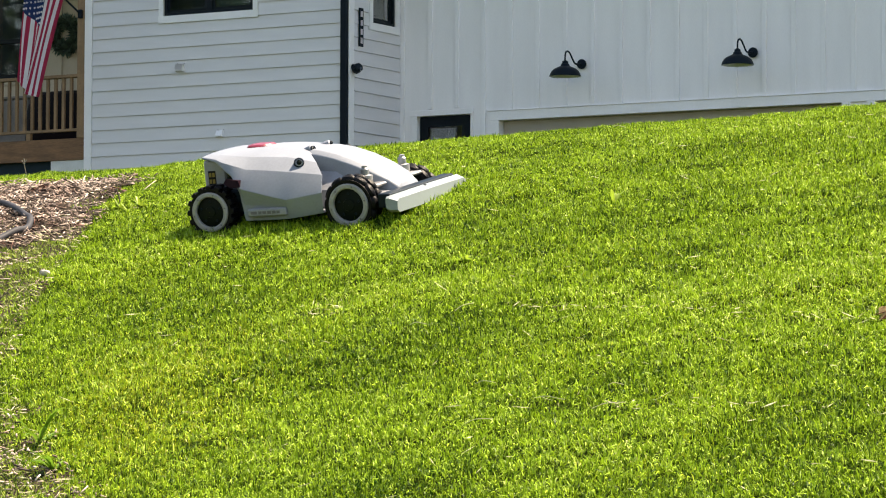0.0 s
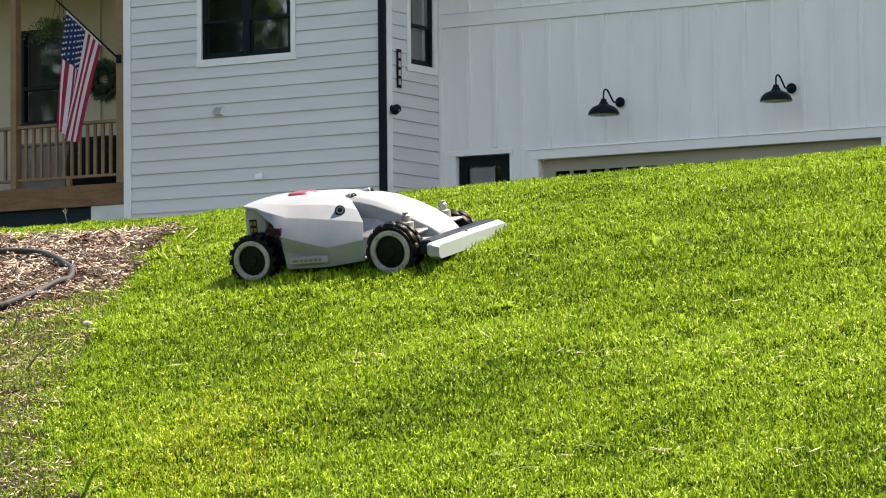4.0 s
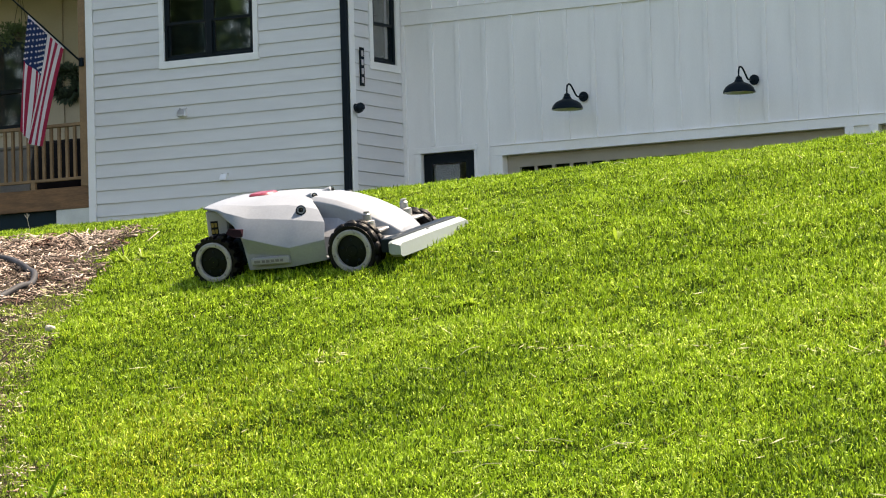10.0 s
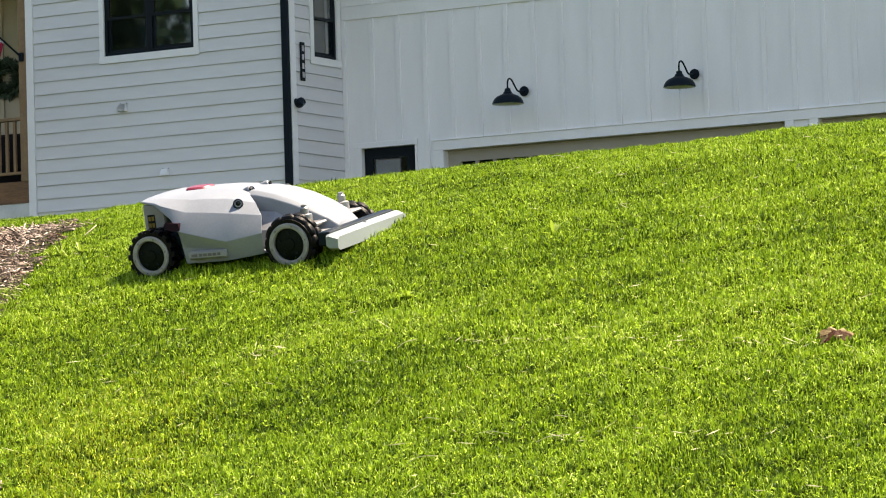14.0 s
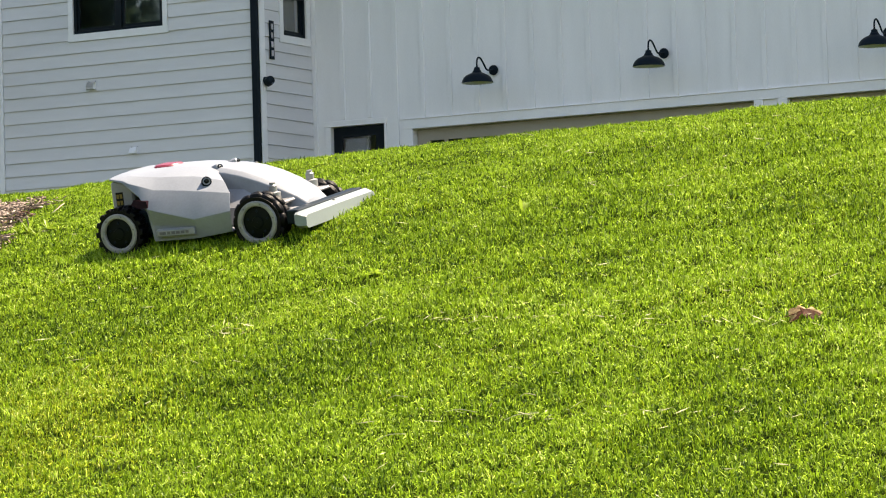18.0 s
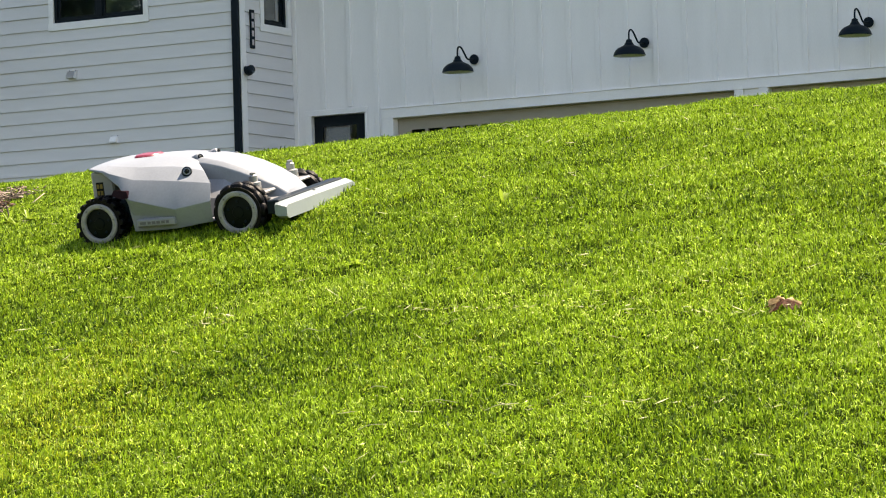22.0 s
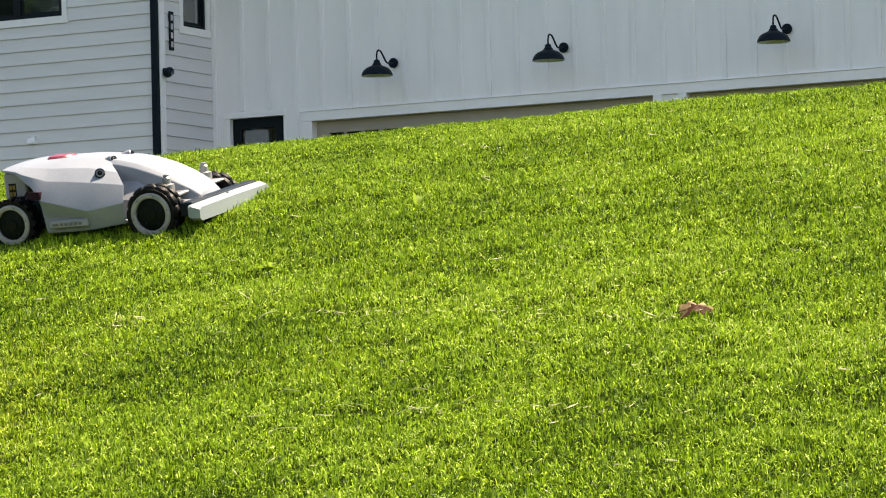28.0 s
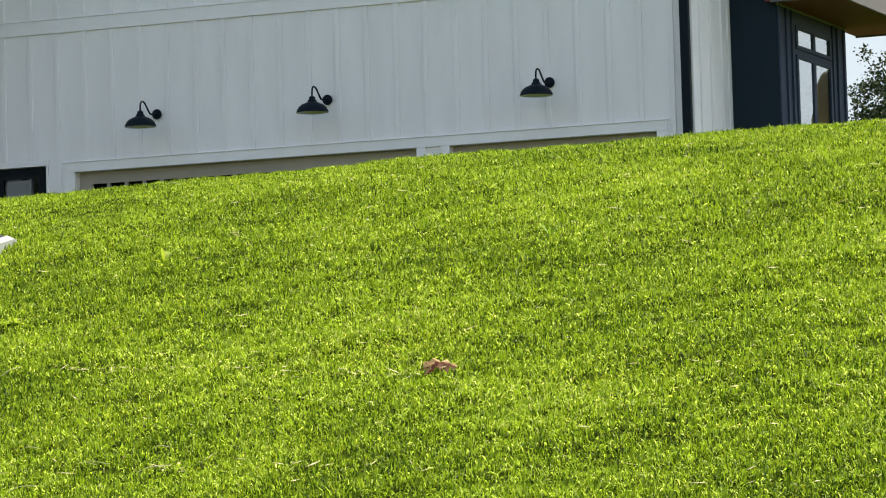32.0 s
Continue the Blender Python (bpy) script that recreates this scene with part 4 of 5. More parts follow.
fern = empty("hanging_fern", pose(-7.42, -0.60, 3.98))
tagged(fern, "feathery green fern in a hanging basket under the porch", "plant")
bm = bmesh.new()
spun(bm, [(0.0, -0.12), (0.07, -0.11), (0.11, -0.02), (0.115, 0.0), (0.10, 0.0), (0.0, -0.03)], Matrix(), 16)
part("basket", bm, M_BARK, fern, "", True)
bm = bmesh.new()
for k in range(3):
    a = 2 * math.pi * k / 3
    tube(bm, [(0.13 * math.cos(a), 0.13 * math.sin(a), 0), (0, 0, 0.6), (0, 0, 0.92)], 0.004, 5)
part("hanger", bm, M_BLACK, fern)
bm = bmesh.new()
for i in range(64):
    a, reach, rise = rg.uniform(0, 6.28), rg.uniform(0.25, 0.55), rg.uniform(0.02, 0.22)
    for k in range(9):
        t = k / 8
        p = Vector((math.cos(a) * reach * t, math.sin(a) * reach * t, rise * math.sin(2.4 * t) - 0.26 * t * t))
        sprigs(bm, p, rg, 4, 0.06 * (1.1 - 0.6 * t), 0.008, Vector((math.cos(a), math.sin(a), 0)) * 0.4)
part("fronds", bm, M_FERN, fern)

stack = empty("covered_stack", pose(-7.12, -0.02, DECK))
tagged(stack, "dark covered stack of porch gear behind the picket railing", "porch gear")
bm = bmesh.new()
rings = []
for z, wx, wy in ((0.10, 0.48, 0.26), (0.13, 0.50, 0.28), (0.55, 0.48, 0.26), (0.76, 0.44, 0.22), (0.81, 0.34, 0.15)):
    ring = []
    for k in range(28):
        a = 2 * math.pi * k / 28
        fold = 1 + 0.035 * math.sin(7 * a + 3 * z) * (0.9 - z)
        ring.append(bm.verts.new((wx * fold * math.copysign(abs(math.cos(a)) ** 0.4, math.cos(a)), wy * fold * math.copysign(abs(math.sin(a)) ** 0.4, math.sin(a)), z)))
    rings.append(ring)
for p, q in zip(rings, rings[1:]):
    for k in range(28):
        bm.faces.new((p[k], p[(k + 1) % 28], q[(k + 1) % 28], q[k]))
bm.faces.new(rings[0][::-1])
bm.faces.new(rings[-1])
part("cover", bm, M_COVER, stack, "dark draped cover", True)
for x in (-0.34, 0.34):
    for y in (-0.2, 0.2):
        part("leg", boxed((x - 0.025, y - 0.025, 0), (x + 0.025, y + 0.025, 0.12), 0.004), M_STEEL, stack)

chest = empty("storage_chest", pose(-8.14, 0.20, DECK))
tagged(chest, "weathered taupe storage chest on short feet behind the railing", "chest")
part("chest_body", boxed((-0.55, -0.24, 0.06), (0.45, 0.24, 0.74), 0.012), M_CHEST, chest)
part("chest_lid", boxed((-0.57, -0.26, 0.744), (0.47, 0.25, 0.79), 0.015), M_CHEST, chest)
for x in (-0.50, 0.40):
    for y in (-0.19, 0.19):
        part("foot", boxed((x - 0.03, y - 0.03, 0), (x + 0.03, y + 0.03, 0.06)), M_BLACK, chest)

# ---- the mower ----
MOWER_AT = (10.40, -0.683)
up_f = (float(hill(MOWER_AT[0] + 0.2, MOWER_AT[1])) - float(hill(MOWER_AT[0] - 0.2, MOWER_AT[1]))) / 0.4
up_r = (float(hill(MOWER_AT[0], MOWER_AT[1] + 0.2)) - float(hill(MOWER_AT[0], MOWER_AT[1] - 0.2))) / 0.4
slope = HEAD * up_f + SIDE * up_r
nrm = Vector((-slope.x, -slope.y, 1)).normalized()
yaw = radians(22.5)
fw = SIDE * math.cos(yaw) - HEAD * math.sin(yaw)
fw = Vector((fw.x, fw.y, 0))
fw = (fw - nrm * fw.dot(nrm)).normalized()
lf = nrm.cross(fw)
at = spot(*MOWER_AT, -0.036)
mower = empty("robot_mower", Matrix(((fw.x, lf.x, nrm.x, at.x), (fw.y, lf.y, nrm.y, at.y), (fw.z, lf.z, nrm.z, at.z), (0, 0, 0, 1))) @ pose(0, 0, 0, -6.5, 2.2, 0))
tagged(mower, "white four-wheeled robot lawn mower standing on the grassy bank", "lawn mower")


def loft(sections, closed_front=True, closed_back=True):
    """A skin over half sections (x, [(y, z), ...]) from the lower edge to the top line, mirrored."""
    bm = bmesh.new()
    rings = []
    for x, half in sections:
        ring = [bm.verts.new((x, -y, z)) for y, z in half]
        ring += [bm.verts.new((x, y, z)) for y, z in reversed(half) if y > 1e-6]
        rings.append(ring)
    for a, b in zip(rings, rings[1:]):
        k = len(a)
        for i in range(k):
            bm.faces.new((a[i], a[(i + 1) % k], b[(i + 1) % k], b[i]))
    if closed_back:
        bm.faces.new(rings[0][::-1])
    if closed_front:
        bm.faces.new(rings[-1])
    return bm


def crease(bm, offset=0.006, segments=2, angle=25):
    edges = [e for e in bm.edges if len(e.link_faces) == 2 and e.calc_face_angle(0) > radians(angle)]
    bmesh.ops.bevel(bm, geom=edges, offset=offset, segments=segments, affect="EDGES", profile=0.6, clamp_overlap=True)
    return bm


def low(z):
    """Heights of the flat upper body."""
    return z - 0.01 * max(0, z - 0.11)


def skin(rings_half):
    """A skin over half rings of (x, y, z) from the lower edge to the top line, mirrored and closed at both ends."""
    bm = bmesh.new()
    rings = []
    for half in rings_half:
        half = [(x, y, low(z)) for x, y, z in half]
        ring = [bm.verts.new((x, -y, z)) for x, y, z in half]
        ring += [bm.verts.new(p) for p in reversed(half) if p[1] > 1e-6]
        rings.append(ring)
    for a, b in zip(rings, rings[1:]):
        k = len(a)
        for i in range(k):
            bm.faces.new((a[i], a[(i + 1) % k], b[(i + 1) % k], b[i]))
    bm.faces.new(rings[0][::-1])
    bm.faces.new(rings[-1])
    bmesh.ops.recalc_face_normals(bm, faces=bm.faces)
    return bm


def across(x, half):
    return [(x, y, z) for y, z in half]


# inner edge, lower edge, side recess, crease, shoulder, and up to the top line
arch = [(0.140, 0.150, 0.052), (0.145, 0.226, 0.054), (0.149, 0.235, 0.080), (0.153, 0.242, 0.118), (0.141, 0.203, 0.168), (0.103, 0.156, 0.202), (0.058, 0.096, 0.222), (0.050, 0.0, 0.228)]
lip = [(0.131, 0.150, 0.060), (0.134, 0.214, 0.064), (0.138, 0.223, 0.084), (0.142, 0.229, 0.113), (0.130, 0.193, 0.157), (0.092, 0.147, 0.191), (0.050, 0.092, 0.212), (0.042, 0.0, 0.218)]
shell = skin([
    across(-0.285, [(0.100, 0.231), (0.150, 0.231), (0.156, 0.232), (0.160, 0.234), (0.157, 0.238), (0.118, 0.242), (0.068, 0.244), (0.0, 0.245)]),
    across(-0.230, [(0.110, 0.219), (0.172, 0.219), (0.178, 0.221), (0.181, 0.224), (0.177, 0.231), (0.138, 0.241), (0.072, 0.245), (0.0, 0.246)]),
    across(-0.200, [(0.120, 0.200), (0.190, 0.200), (0.196, 0.203), (0.199, 0.207), (0.195, 0.222), (0.150, 0.239), (0.075, 0.246), (0.0, 0.248)]),
    across(-0.160, [(0.130, 0.176), (0.210, 0.176), (0.215, 0.179), (0.219, 0.183), (0.197, 0.210), (0.150, 0.234), (0.075, 0.247), (0.0, 0.249)]),
    across(-0.130, [(0.140, 0.125), (0.228, 0.125), (0.233, 0.136), (0.240, 0.148), (0.200, 0.201), (0.150, 0.231), (0.075, 0.247), (0.0, 0.250)]),
    across(-0.118, [(0.150, 0.047), (0.231, 0.043), (0.226, 0.092), (0.248, 0.143), (0.200, 0.197), (0.150, 0.229), (0.075, 0.247), (0.0, 0.250)]),
    across(-0.060, [(0.150, 0.047), (0.232, 0.042), (0.232, 0.086), (0.254, 0.128), (0.202, 0.192), (0.150, 0.227), (0.075, 0.246), (0.0, 0.249)]),
    across(0.000, [(0.150, 0.047), (0.232, 0.042), (0.238, 0.081), (0.256, 0.112), (0.204, 0.186), (0.150, 0.223), (0.075, 0.241), (0.0, 0.244)]),
    across(0.036, [(0.150, 0.047), (0.232, 0.043), (0.241, 0.074), (0.255, 0.103), (0.204, 0.182), (0.152, 0.217), (0.078, 0.233), (0.0, 0.236)]),
    arch,
    lip,
    [(0.030, y * 0.88, 0.03 + (z - 0.03) * 0.88) for x, y, z in lip],
])
body = part("shell", crease(shell, 0.007, 3, 12), M_SHELL, mower, "white top shell", True)
hood = skin([[(x, w - 0.03, zb), (x, w + 0.010, zb + 0.008), (x, w, zt - 0.016), (x, w - 0.020, zt - 0.003), (x, 0.0, zt)] for x, w, zt, zb in (
    (-0.020, 0.078, 0.232, 0.190), (0.025, 0.088, 0.2395, 0.180), (0.075, 0.096, 0.2345, 0.140), (0.130, 0.102, 0.221, 0.100), (0.190, 0.101, 0.199, 0.075),
    (0.250, 0.094, 0.171, 0.066), (0.300, 0.082, 0.142, 0.062), (0.328, 0.070, 0.118, 0.060), (0.340, 0.055, 0.098, 0.060))])
part("hood", crease(hood, 0.005, 3, 16), M_SHELL, mower, "long white nose hood", True)
for s in (-1, 1):
    y0, y1 = sorted((s * 0.10, s * 0.190))
    part("wheel_well", boxed((-0.215, y0, 0.060), (-0.119, y1, 0.135), 0.006), M_BLACK, mower)
    y0, y1 = sorted((s * 0.10, s * 0.164))
    cheek = part("tail_cheek", boxed((-0.280, y0, 0.132), (-0.205, y1, 0.226), 0.005), M_SHELLGREY, mower, "grey panel under the tail")
    y0, y1 = sorted((s * 0.1642, s * 0.1654))
    part("warning_sticker", boxed((-0.265, y0, 0.152), (-0.240, y1, 0.194)), M_TYRE, cheek, "black and yellow sticker")
    for k in range(2):
        for j in range(2):
            ya, yb = sorted((s * 0.1655, s * 0.1661))
            part("sticker_bar", boxed((-0.263 + 0.0115 * j, ya, 0.155 + 0.020 * k), (-0.2545 + 0.0115 * j, yb, 0.168 + 0.020 * k)), M_YELLOW, cheek)
part("chassis", crease(loft([
    (-0.245, [(0.120, 0.062), (0.140, 0.090), (0.142, 0.150), (0.10, 0.17), (0.0, 0.17)]),
    (-0.120, [(0.150, 0.048), (0.165, 0.070), (0.165, 0.130), (0.10, 0.18), (0.0, 0.18)]),
    (0.140, [(0.150, 0.048), (0.160, 0.065), (0.158, 0.115), (0.10, 0.17), (0.0, 0.17)]),
    (0.330, [(0.120, 0.052), (0.130, 0.062), (0.118, 0.085), (0.05, 0.10), (0.0, 0.10)]),
]), 0.004, 1, 30), M_SHELLGREY, mower, "grey lower chassis")
for s in (-1, 1):
    part("raised_strip", boxed((-0.100, s * 0.240 - 0.010, 0.056), (0.030, s * 0.240 + 0.010, 0.080), 0.004), M_SHELLGREY, body, "raised grey strip")
    for x0, x1 in ((-0.088, -0.068), (-0.062, -0.052), (-0.048, -0.036), (-0.032, -0.020), (-0.016, -0.004), (0.0, 0.010)):
        y0, y1 = sorted((s * 0.2498, s * 0.2512))
        part("strip_bar", boxed((x0, y0, 0.064), (x1, y1, 0.072)), M_INK, body)
    # tail lens over the rear wheel
    bm = bmesh.new()
    pts = [(-0.186, 0.158), (-0.176, 0.172), (-0.124, 0.168), (-0.119, 0.146), (-0.150, 0.146)]
    a = [bm.verts.new((x, s * (0.226 if x > -0.16 else 0.212), z)) for x, z in pts]
    b = [bm.verts.new((x, s * (0.243 if x > -0.16 else 0.224), z)) for x, z in pts]
    for i in range(5):
        bm.faces.new((a[i], a[(i + 1) % 5], b[(i + 1) % 5], b[i]))
    bm.faces.new(a)
    bm.faces.new(b)
    part("tail_lens", bm, M_LAMPRED, mower, "dark red side lens", True)
    # struts beside the nose
    strut = empty("strut")
    strut.parent = mower
    bm = bmesh.new()
    spun(bm, [(0.0, 0.085), (0.018, 0.085), (0.018, 0.128), (0.022, 0.130), (0.022, 0.150), (0.013, 0.153), (0.013, 0.170), (0.009, 0.174), (0.009, 0.180), (0.0, 0.182)], pose(0.250, s * 0.134, 0), 16)
    part("strut_tube", bm, M_STEEL, strut, "", True)
    part("strut_arm", boxed((0.216, min(s * 0.09, s * 0.165), 0.116), (0.300, max(s * 0.09, s * 0.165), 0.126), 0.004), M_STEEL, strut)
    bm = bmesh.new()
    spun(bm, [(0.0, 0.060), (0.012, 0.060), (0.012, 0.088), (0.0, 0.09)], pose(0.250, s * 0.134, 0), 10)
    part("strut_foot", bm, M_RED, strut, "red strut foot", True)
    # cameras in the shell
    for x, y, z, turn, r in ((0.052, 0.172, 0.2040, 62, 0.0130), (0.044, 0.062, 0.2330, 14, 0.0088)):
        m = pose(x, s * y, low(z), 0, 66 if y > 0.1 else 76, s * turn) @ pose(0, 0, 0.004)
        if y < 0.1:
            part("camera_pod", spun(bmesh.new(), [(0.0015, -0.095), (0.007, -0.070), (0.011, -0.040), (0.0140, -0.012), (0.0140, -0.002), (0.011, 0.001)], m, 18), M_SHELL, mower, "", True)
        eye = part("camera_ring", spun(bmesh.new(), [(r * 1.25, -0.012), (r * 1.22, 0.002), (r * 1.0, 0.006), (r * 0.92, 0.003)], m, 20), M_BLACK, mower, "", True)
        part("camera_rim", spun(bmesh.new(), [(r * 0.92, 0.003), (r * 0.62, 0.0045), (r * 0.6, 0.001)], m, 20), M_SHELLGREY, eye, "", True)
        part("camera_lens", spun(bmesh.new(), [(r * 0.6, 0.002), (r * 0.4, 0.005), (0.0005, 0.006)], m, 16), M_HUB, eye, "", True)

bm = bmesh.new()
outline = [(-0.195, 0.026), (-0.184, 0.043), (-0.134, 0.043), (-0.118, 0.024), (-0.118, -0.024), (-0.134, -0.043), (-0.184, -0.043), (-0.195, -0.026)]
rings = [[bm.verts.new((-0.156 + (x + 0.156) * g, y * g, low(0.2475) + dz)) for x, y in outline] for g, dz in ((1.0, -0.012), (1.0, 0.002), (0.88, 0.007), (0.5, 0.008))]
for a, b in zip(rings, rings[1:]):
    for i in range(8):
        bm.faces.new((a[i], a[(i + 1) % 8], b[(i + 1) % 8], b[i]))
bm.faces.new(rings[-1])
part("stop_button", bm, M_RED, mower, "red stop button", True)

bumper = part("bumper", crease(loft([
    (0.366, [(0.245, 0.056), (0.256, 0.064), (0.254, 0.090), (0.243, 0.096), (0.0, 0.097)]),
    (0.378, [(0.246, 0.048), (0.260, 0.058), (0.258, 0.092), (0.246, 0.099), (0.0, 0.100)]),
    (0.404, [(0.242, 0.048), (0.255, 0.056), (0.252, 0.082), (0.240, 0.088), (0.0, 0.089)]),
]), 0.004, 2, 25), M_PALE, mower, "wide pale foam bumper", True)
part("bumper_seal", boxed((0.332, -0.235, 0.062), (0.372, 0.235, 0.1035), 0.003), M_BLACK, mower)
part("bumper_mark", boxed((0.380, -0.008, 0.0985), (0.388, 0.0, 0.1005)), M_INK, bumper)

# rear panel with its stickers and vents
rear = part("rear_panel", boxed((-0.278, -0.150, 0.080), (-0.226, 0.150, 0.200), 0.005), M_SHELLGREY, mower, "grey rear panel")
for i in range(5):
    part("vent_slot", boxed((-0.2798, -0.055, 0.095 + i * 0.014), (-0.2780, 0.055, 0.102 + i * 0.014)), M_BLACK, rear)


def wheel(rear_tyre):
    """A wheel round its own y axis, its outer face towards -y."""
    w = empty("wheel")
    bm = bmesh.new()
    R = 0.080
    m = pose(0, 0, 0, 90, 0, 0)
    spun(bm, [(0.061, 0.032), (0.071, 0.033), (R - 0.009, 0.026), (R - 0.006, 0.010), (R - 0.006, -0.012), (R - 0.009, -0.028), (0.069, -0.034), (0.050, -0.034)], m, 32)
    part("tyre", bm, M_TYRE, w, "black rubber tyre", True)
    bm = bmesh.new()
    if rear_tyre:
        box(bm, (R - 0.012, -0.015, -0.0085), (R + 0.000, 0.015, 0.0085), 0.002)
        turns, rows = 16, ((-0.0175, 0.0), (0.019, 0.5))
    else:
        d = Vector((0, 0, 1))
        c = Vector((R - 0.011, 0, 0))
        tube(bm, [c - d * 0.019, c - d * 0.015, c - d * 0.005, c + d * 0.005, c + d * 0.015, c + d * 0.019], [0.008, 0.0125, 0.0145, 0.0145, 0.0125, 0.008], 8)
        turns, rows = 12, ((-0.015, 0.0), (0.019, 0.5))
    lug = part("lug" if rear_tyre else "roller", bm, M_TYRE, w, "", True)
    for row, off in rows:
        for k in range(turns):
            ob = lug if (row, k) == (rows[0][0], 0) else new(lug.name, lug.data)
            ob.parent = w
            ob.matrix_local = pose(0, row, 0, 0, 360 * (k + off) / turns, 0)
    bm = bmesh.new()
    spun(bm, [(0.061, 0.030), (0.061, 0.036), (0.058, 0.039), (0.049, 0.039), (0.046, 0.036), (0.046, 0.026)], m, 36)
    ring = part("wheel_ring", bm, M_RIM, w, "pale scuffed ring", True)
    bm = bmesh.new()
    spun(bm, [(0.046, 0.027), (0.038, 0.029), (0.018, 0.031), (0.016, 0.035), (0.0005, 0.036)], m, 28)
    hub = part("hub", bm, M_HUB, w, "dark hub disc", True)
    for k in range(5):
        a = 2 * math.pi * k / 5 + 0.3
        bm = bmesh.new()
        spun(bm, [(0.004, 0.026), (0.004, 0.033), (0.0005, 0.0335)], pose(0.032 * math.cos(a), 0, 0.032 * math.sin(a)) @ m, 8)
        part("bolt", bm, M_BLACK, w)
    for k in range(6):
        a = 2 * math.pi * k / 6 + 0.2
        bm = bmesh.new()
        spun(bm, [(0.0025, 0.036), (0.0025, 0.0398), (0.0003, 0.0399)], pose(0.0535 * math.cos(a), 0, 0.0535 * math.sin(a)) @ m, 8)
        part("screw", bm, M_INK, w)
    return w


for rear_tyre, x in ((True, -0.232), (False, 0.236)):
    w = wheel(rear_tyre)
    w.parent = mower
    grow = Matrix.Diagonal((1.0, 1, 1.0, 1) if rear_tyre else (1.06, 1, 1.06, 1))
    w.matrix_local = pose(x, -0.205, 0.076) @ grow
    c = copy_thing(w, pose(x, 0.205, 0.076 if rear_tyre else 0.050, 0, 0, 180) @ grow)
    c.parent = mower
    bm = bmesh.new()
    tube(bm, [(x, -0.18, 0.08), (x, 0.18, 0.08)], 0.012, 8)
    part("axle", bm, M_BLACK, mower)

# ---- the planting bed ----
rng = np.random.default_rng(77)
tries = 88000
cf, cr = rng.uniform(7.2, 13.1, tries), rng.uniform(-2.9, -0.9, tries)
b = in_bed(cf, cr)
mixed = np.clip(0.05 + b * 1.2 - 0.45 * waves(cf, cr, 21, 0.45), 0.03, 1)
mixed = np.clip(mixed + 0.30 * np.clip((8.7 - cf) / 0.5, 0, 1), 0, 1)
dense = np.where(cf > 10.55 + 0.12 * waves(cf, cr, 21, 0.45), np.clip(b * 7, 0.12, 1), mixed)
ok = (b > 0.0) & (rng.random(tries) < dense * 0.56)
cf, cr = cf[ok], cr[ok]
count = len(cf)
long, wide, thick = rng.uniform(0.009, 0.040, count) * rng.choice([0.7, 1, 1.9], count, p=[0.5, 0.35, 0.15]), rng.uniform(0.0022, 0.0070, count), rng.uniform(0.001, 0.004, count)
long *= np.where(cf < 10.55, 0.6, 1)
turn, tip = rng.uniform(0, np.pi, count), rng.normal(0, 0.34, count)
u = np.stack([np.cos(turn) * np.cos(tip), np.sin(turn) * np.cos(tip), np.sin(tip)], -1)
vv = np.stack([-np.sin(turn), np.cos(turn), rng.normal(0, 0.25, count)], -1)
vv /= np.linalg.norm(vv, axis=1, keepdims=True)
w3 = np.cross(u, vv)
mid = place_all(cf, cr, rng.uniform(0.003, 0.022, count))
corners = []
for sz in (-1, 1):
    for sx, sy in ((-0.8, -1), (1, -0.3), (0.75, 0.9), (-1, 0.25)):
        corners.append(mid + u * (sx * long / 2)[:, None] + vv * (sy * wide / 2)[:, None] + w3 * (sz * thick / 2)[:, None])
verts = np.stack(corners, 1).reshape(-1, 3)
start = np.arange(count)[:, None] * 8
faces = np.concatenate([start + np.array([i]) for i in ([3, 2, 1, 0], [4, 5, 6, 7], [0, 1, 5, 4], [1, 2, 6, 5], [2, 3, 7, 6], [3, 0, 4, 7])])
mulch = joined("wood_mulch", verts, [faces], M_CHIP)
tagged(mulch, "brown shredded wood mulch scattered over the planting bed", "mulch", kind="stuff")

# dry clippings on the lawn
count = 1400
cf = np.sqrt(rng.uniform(6.3**2, 11.0**2, count))
cr = cf * rng.uniform(-0.19, 0.25, count)
near_bed = rng.random(count) < 0.68
cf = np.where(near_bed, rng.uniform(7.6, 10.8, count), cf)
cr = np.where(near_bed, bed_edge(cf) - np.abs(rng.normal(0.05, 0.30, count)), cr)
tracked = (np.arange(count) >= 34) & (np.arange(count) < 130)
cr = np.where(tracked, rng.uniform(-0.08, 0.8, count), cr)
cf = np.where(tracked, np.where(rng.random(count) < 0.6, 8.715 - 0.86 * cr, 7.81 - 0.75 * cr) + rng.normal(0, 0.02, count), cf)
worn = np.arange(count) < 16
cf = np.where(worn, 9.06 + rng.normal(0, 0.035, count), cf)
cr = np.where(worn, -0.59 + rng.normal(0, 0.03, count), cr)
long = rng.uniform(0.012, 0.045, count) * rng.choice([1, 1.6], count, p=[0.85, 0.15])
turn = np.where(near_bed, rng.uniform(0, 3.14, count), rng.normal(0.35, 0.75, count))
mid = place_all(cf, cr, rng.uniform(0.012, 0.022, count))
u = np.stack([np.cos(turn), np.sin(turn), rng.normal(0, 0.25, count)], -1)
s = np.stack([-np.sin(turn), np.cos(turn), rng.normal(0.4, 0.4, count)], -1) * 0.0014
verts = np.stack([mid - u * long[:, None] / 2, mid - s, mid + u * long[:, None] / 2, mid + s], 1).reshape(-1, 3)
clip = joined("dry_clippings", verts, [np.arange(count)[:, None] * 4 + np.array([[0, 1, 2, 3]])], M_STRAW)
tagged(clip, "pale dry grass clippings lying on the lawn", "clippings", kind="stuff")

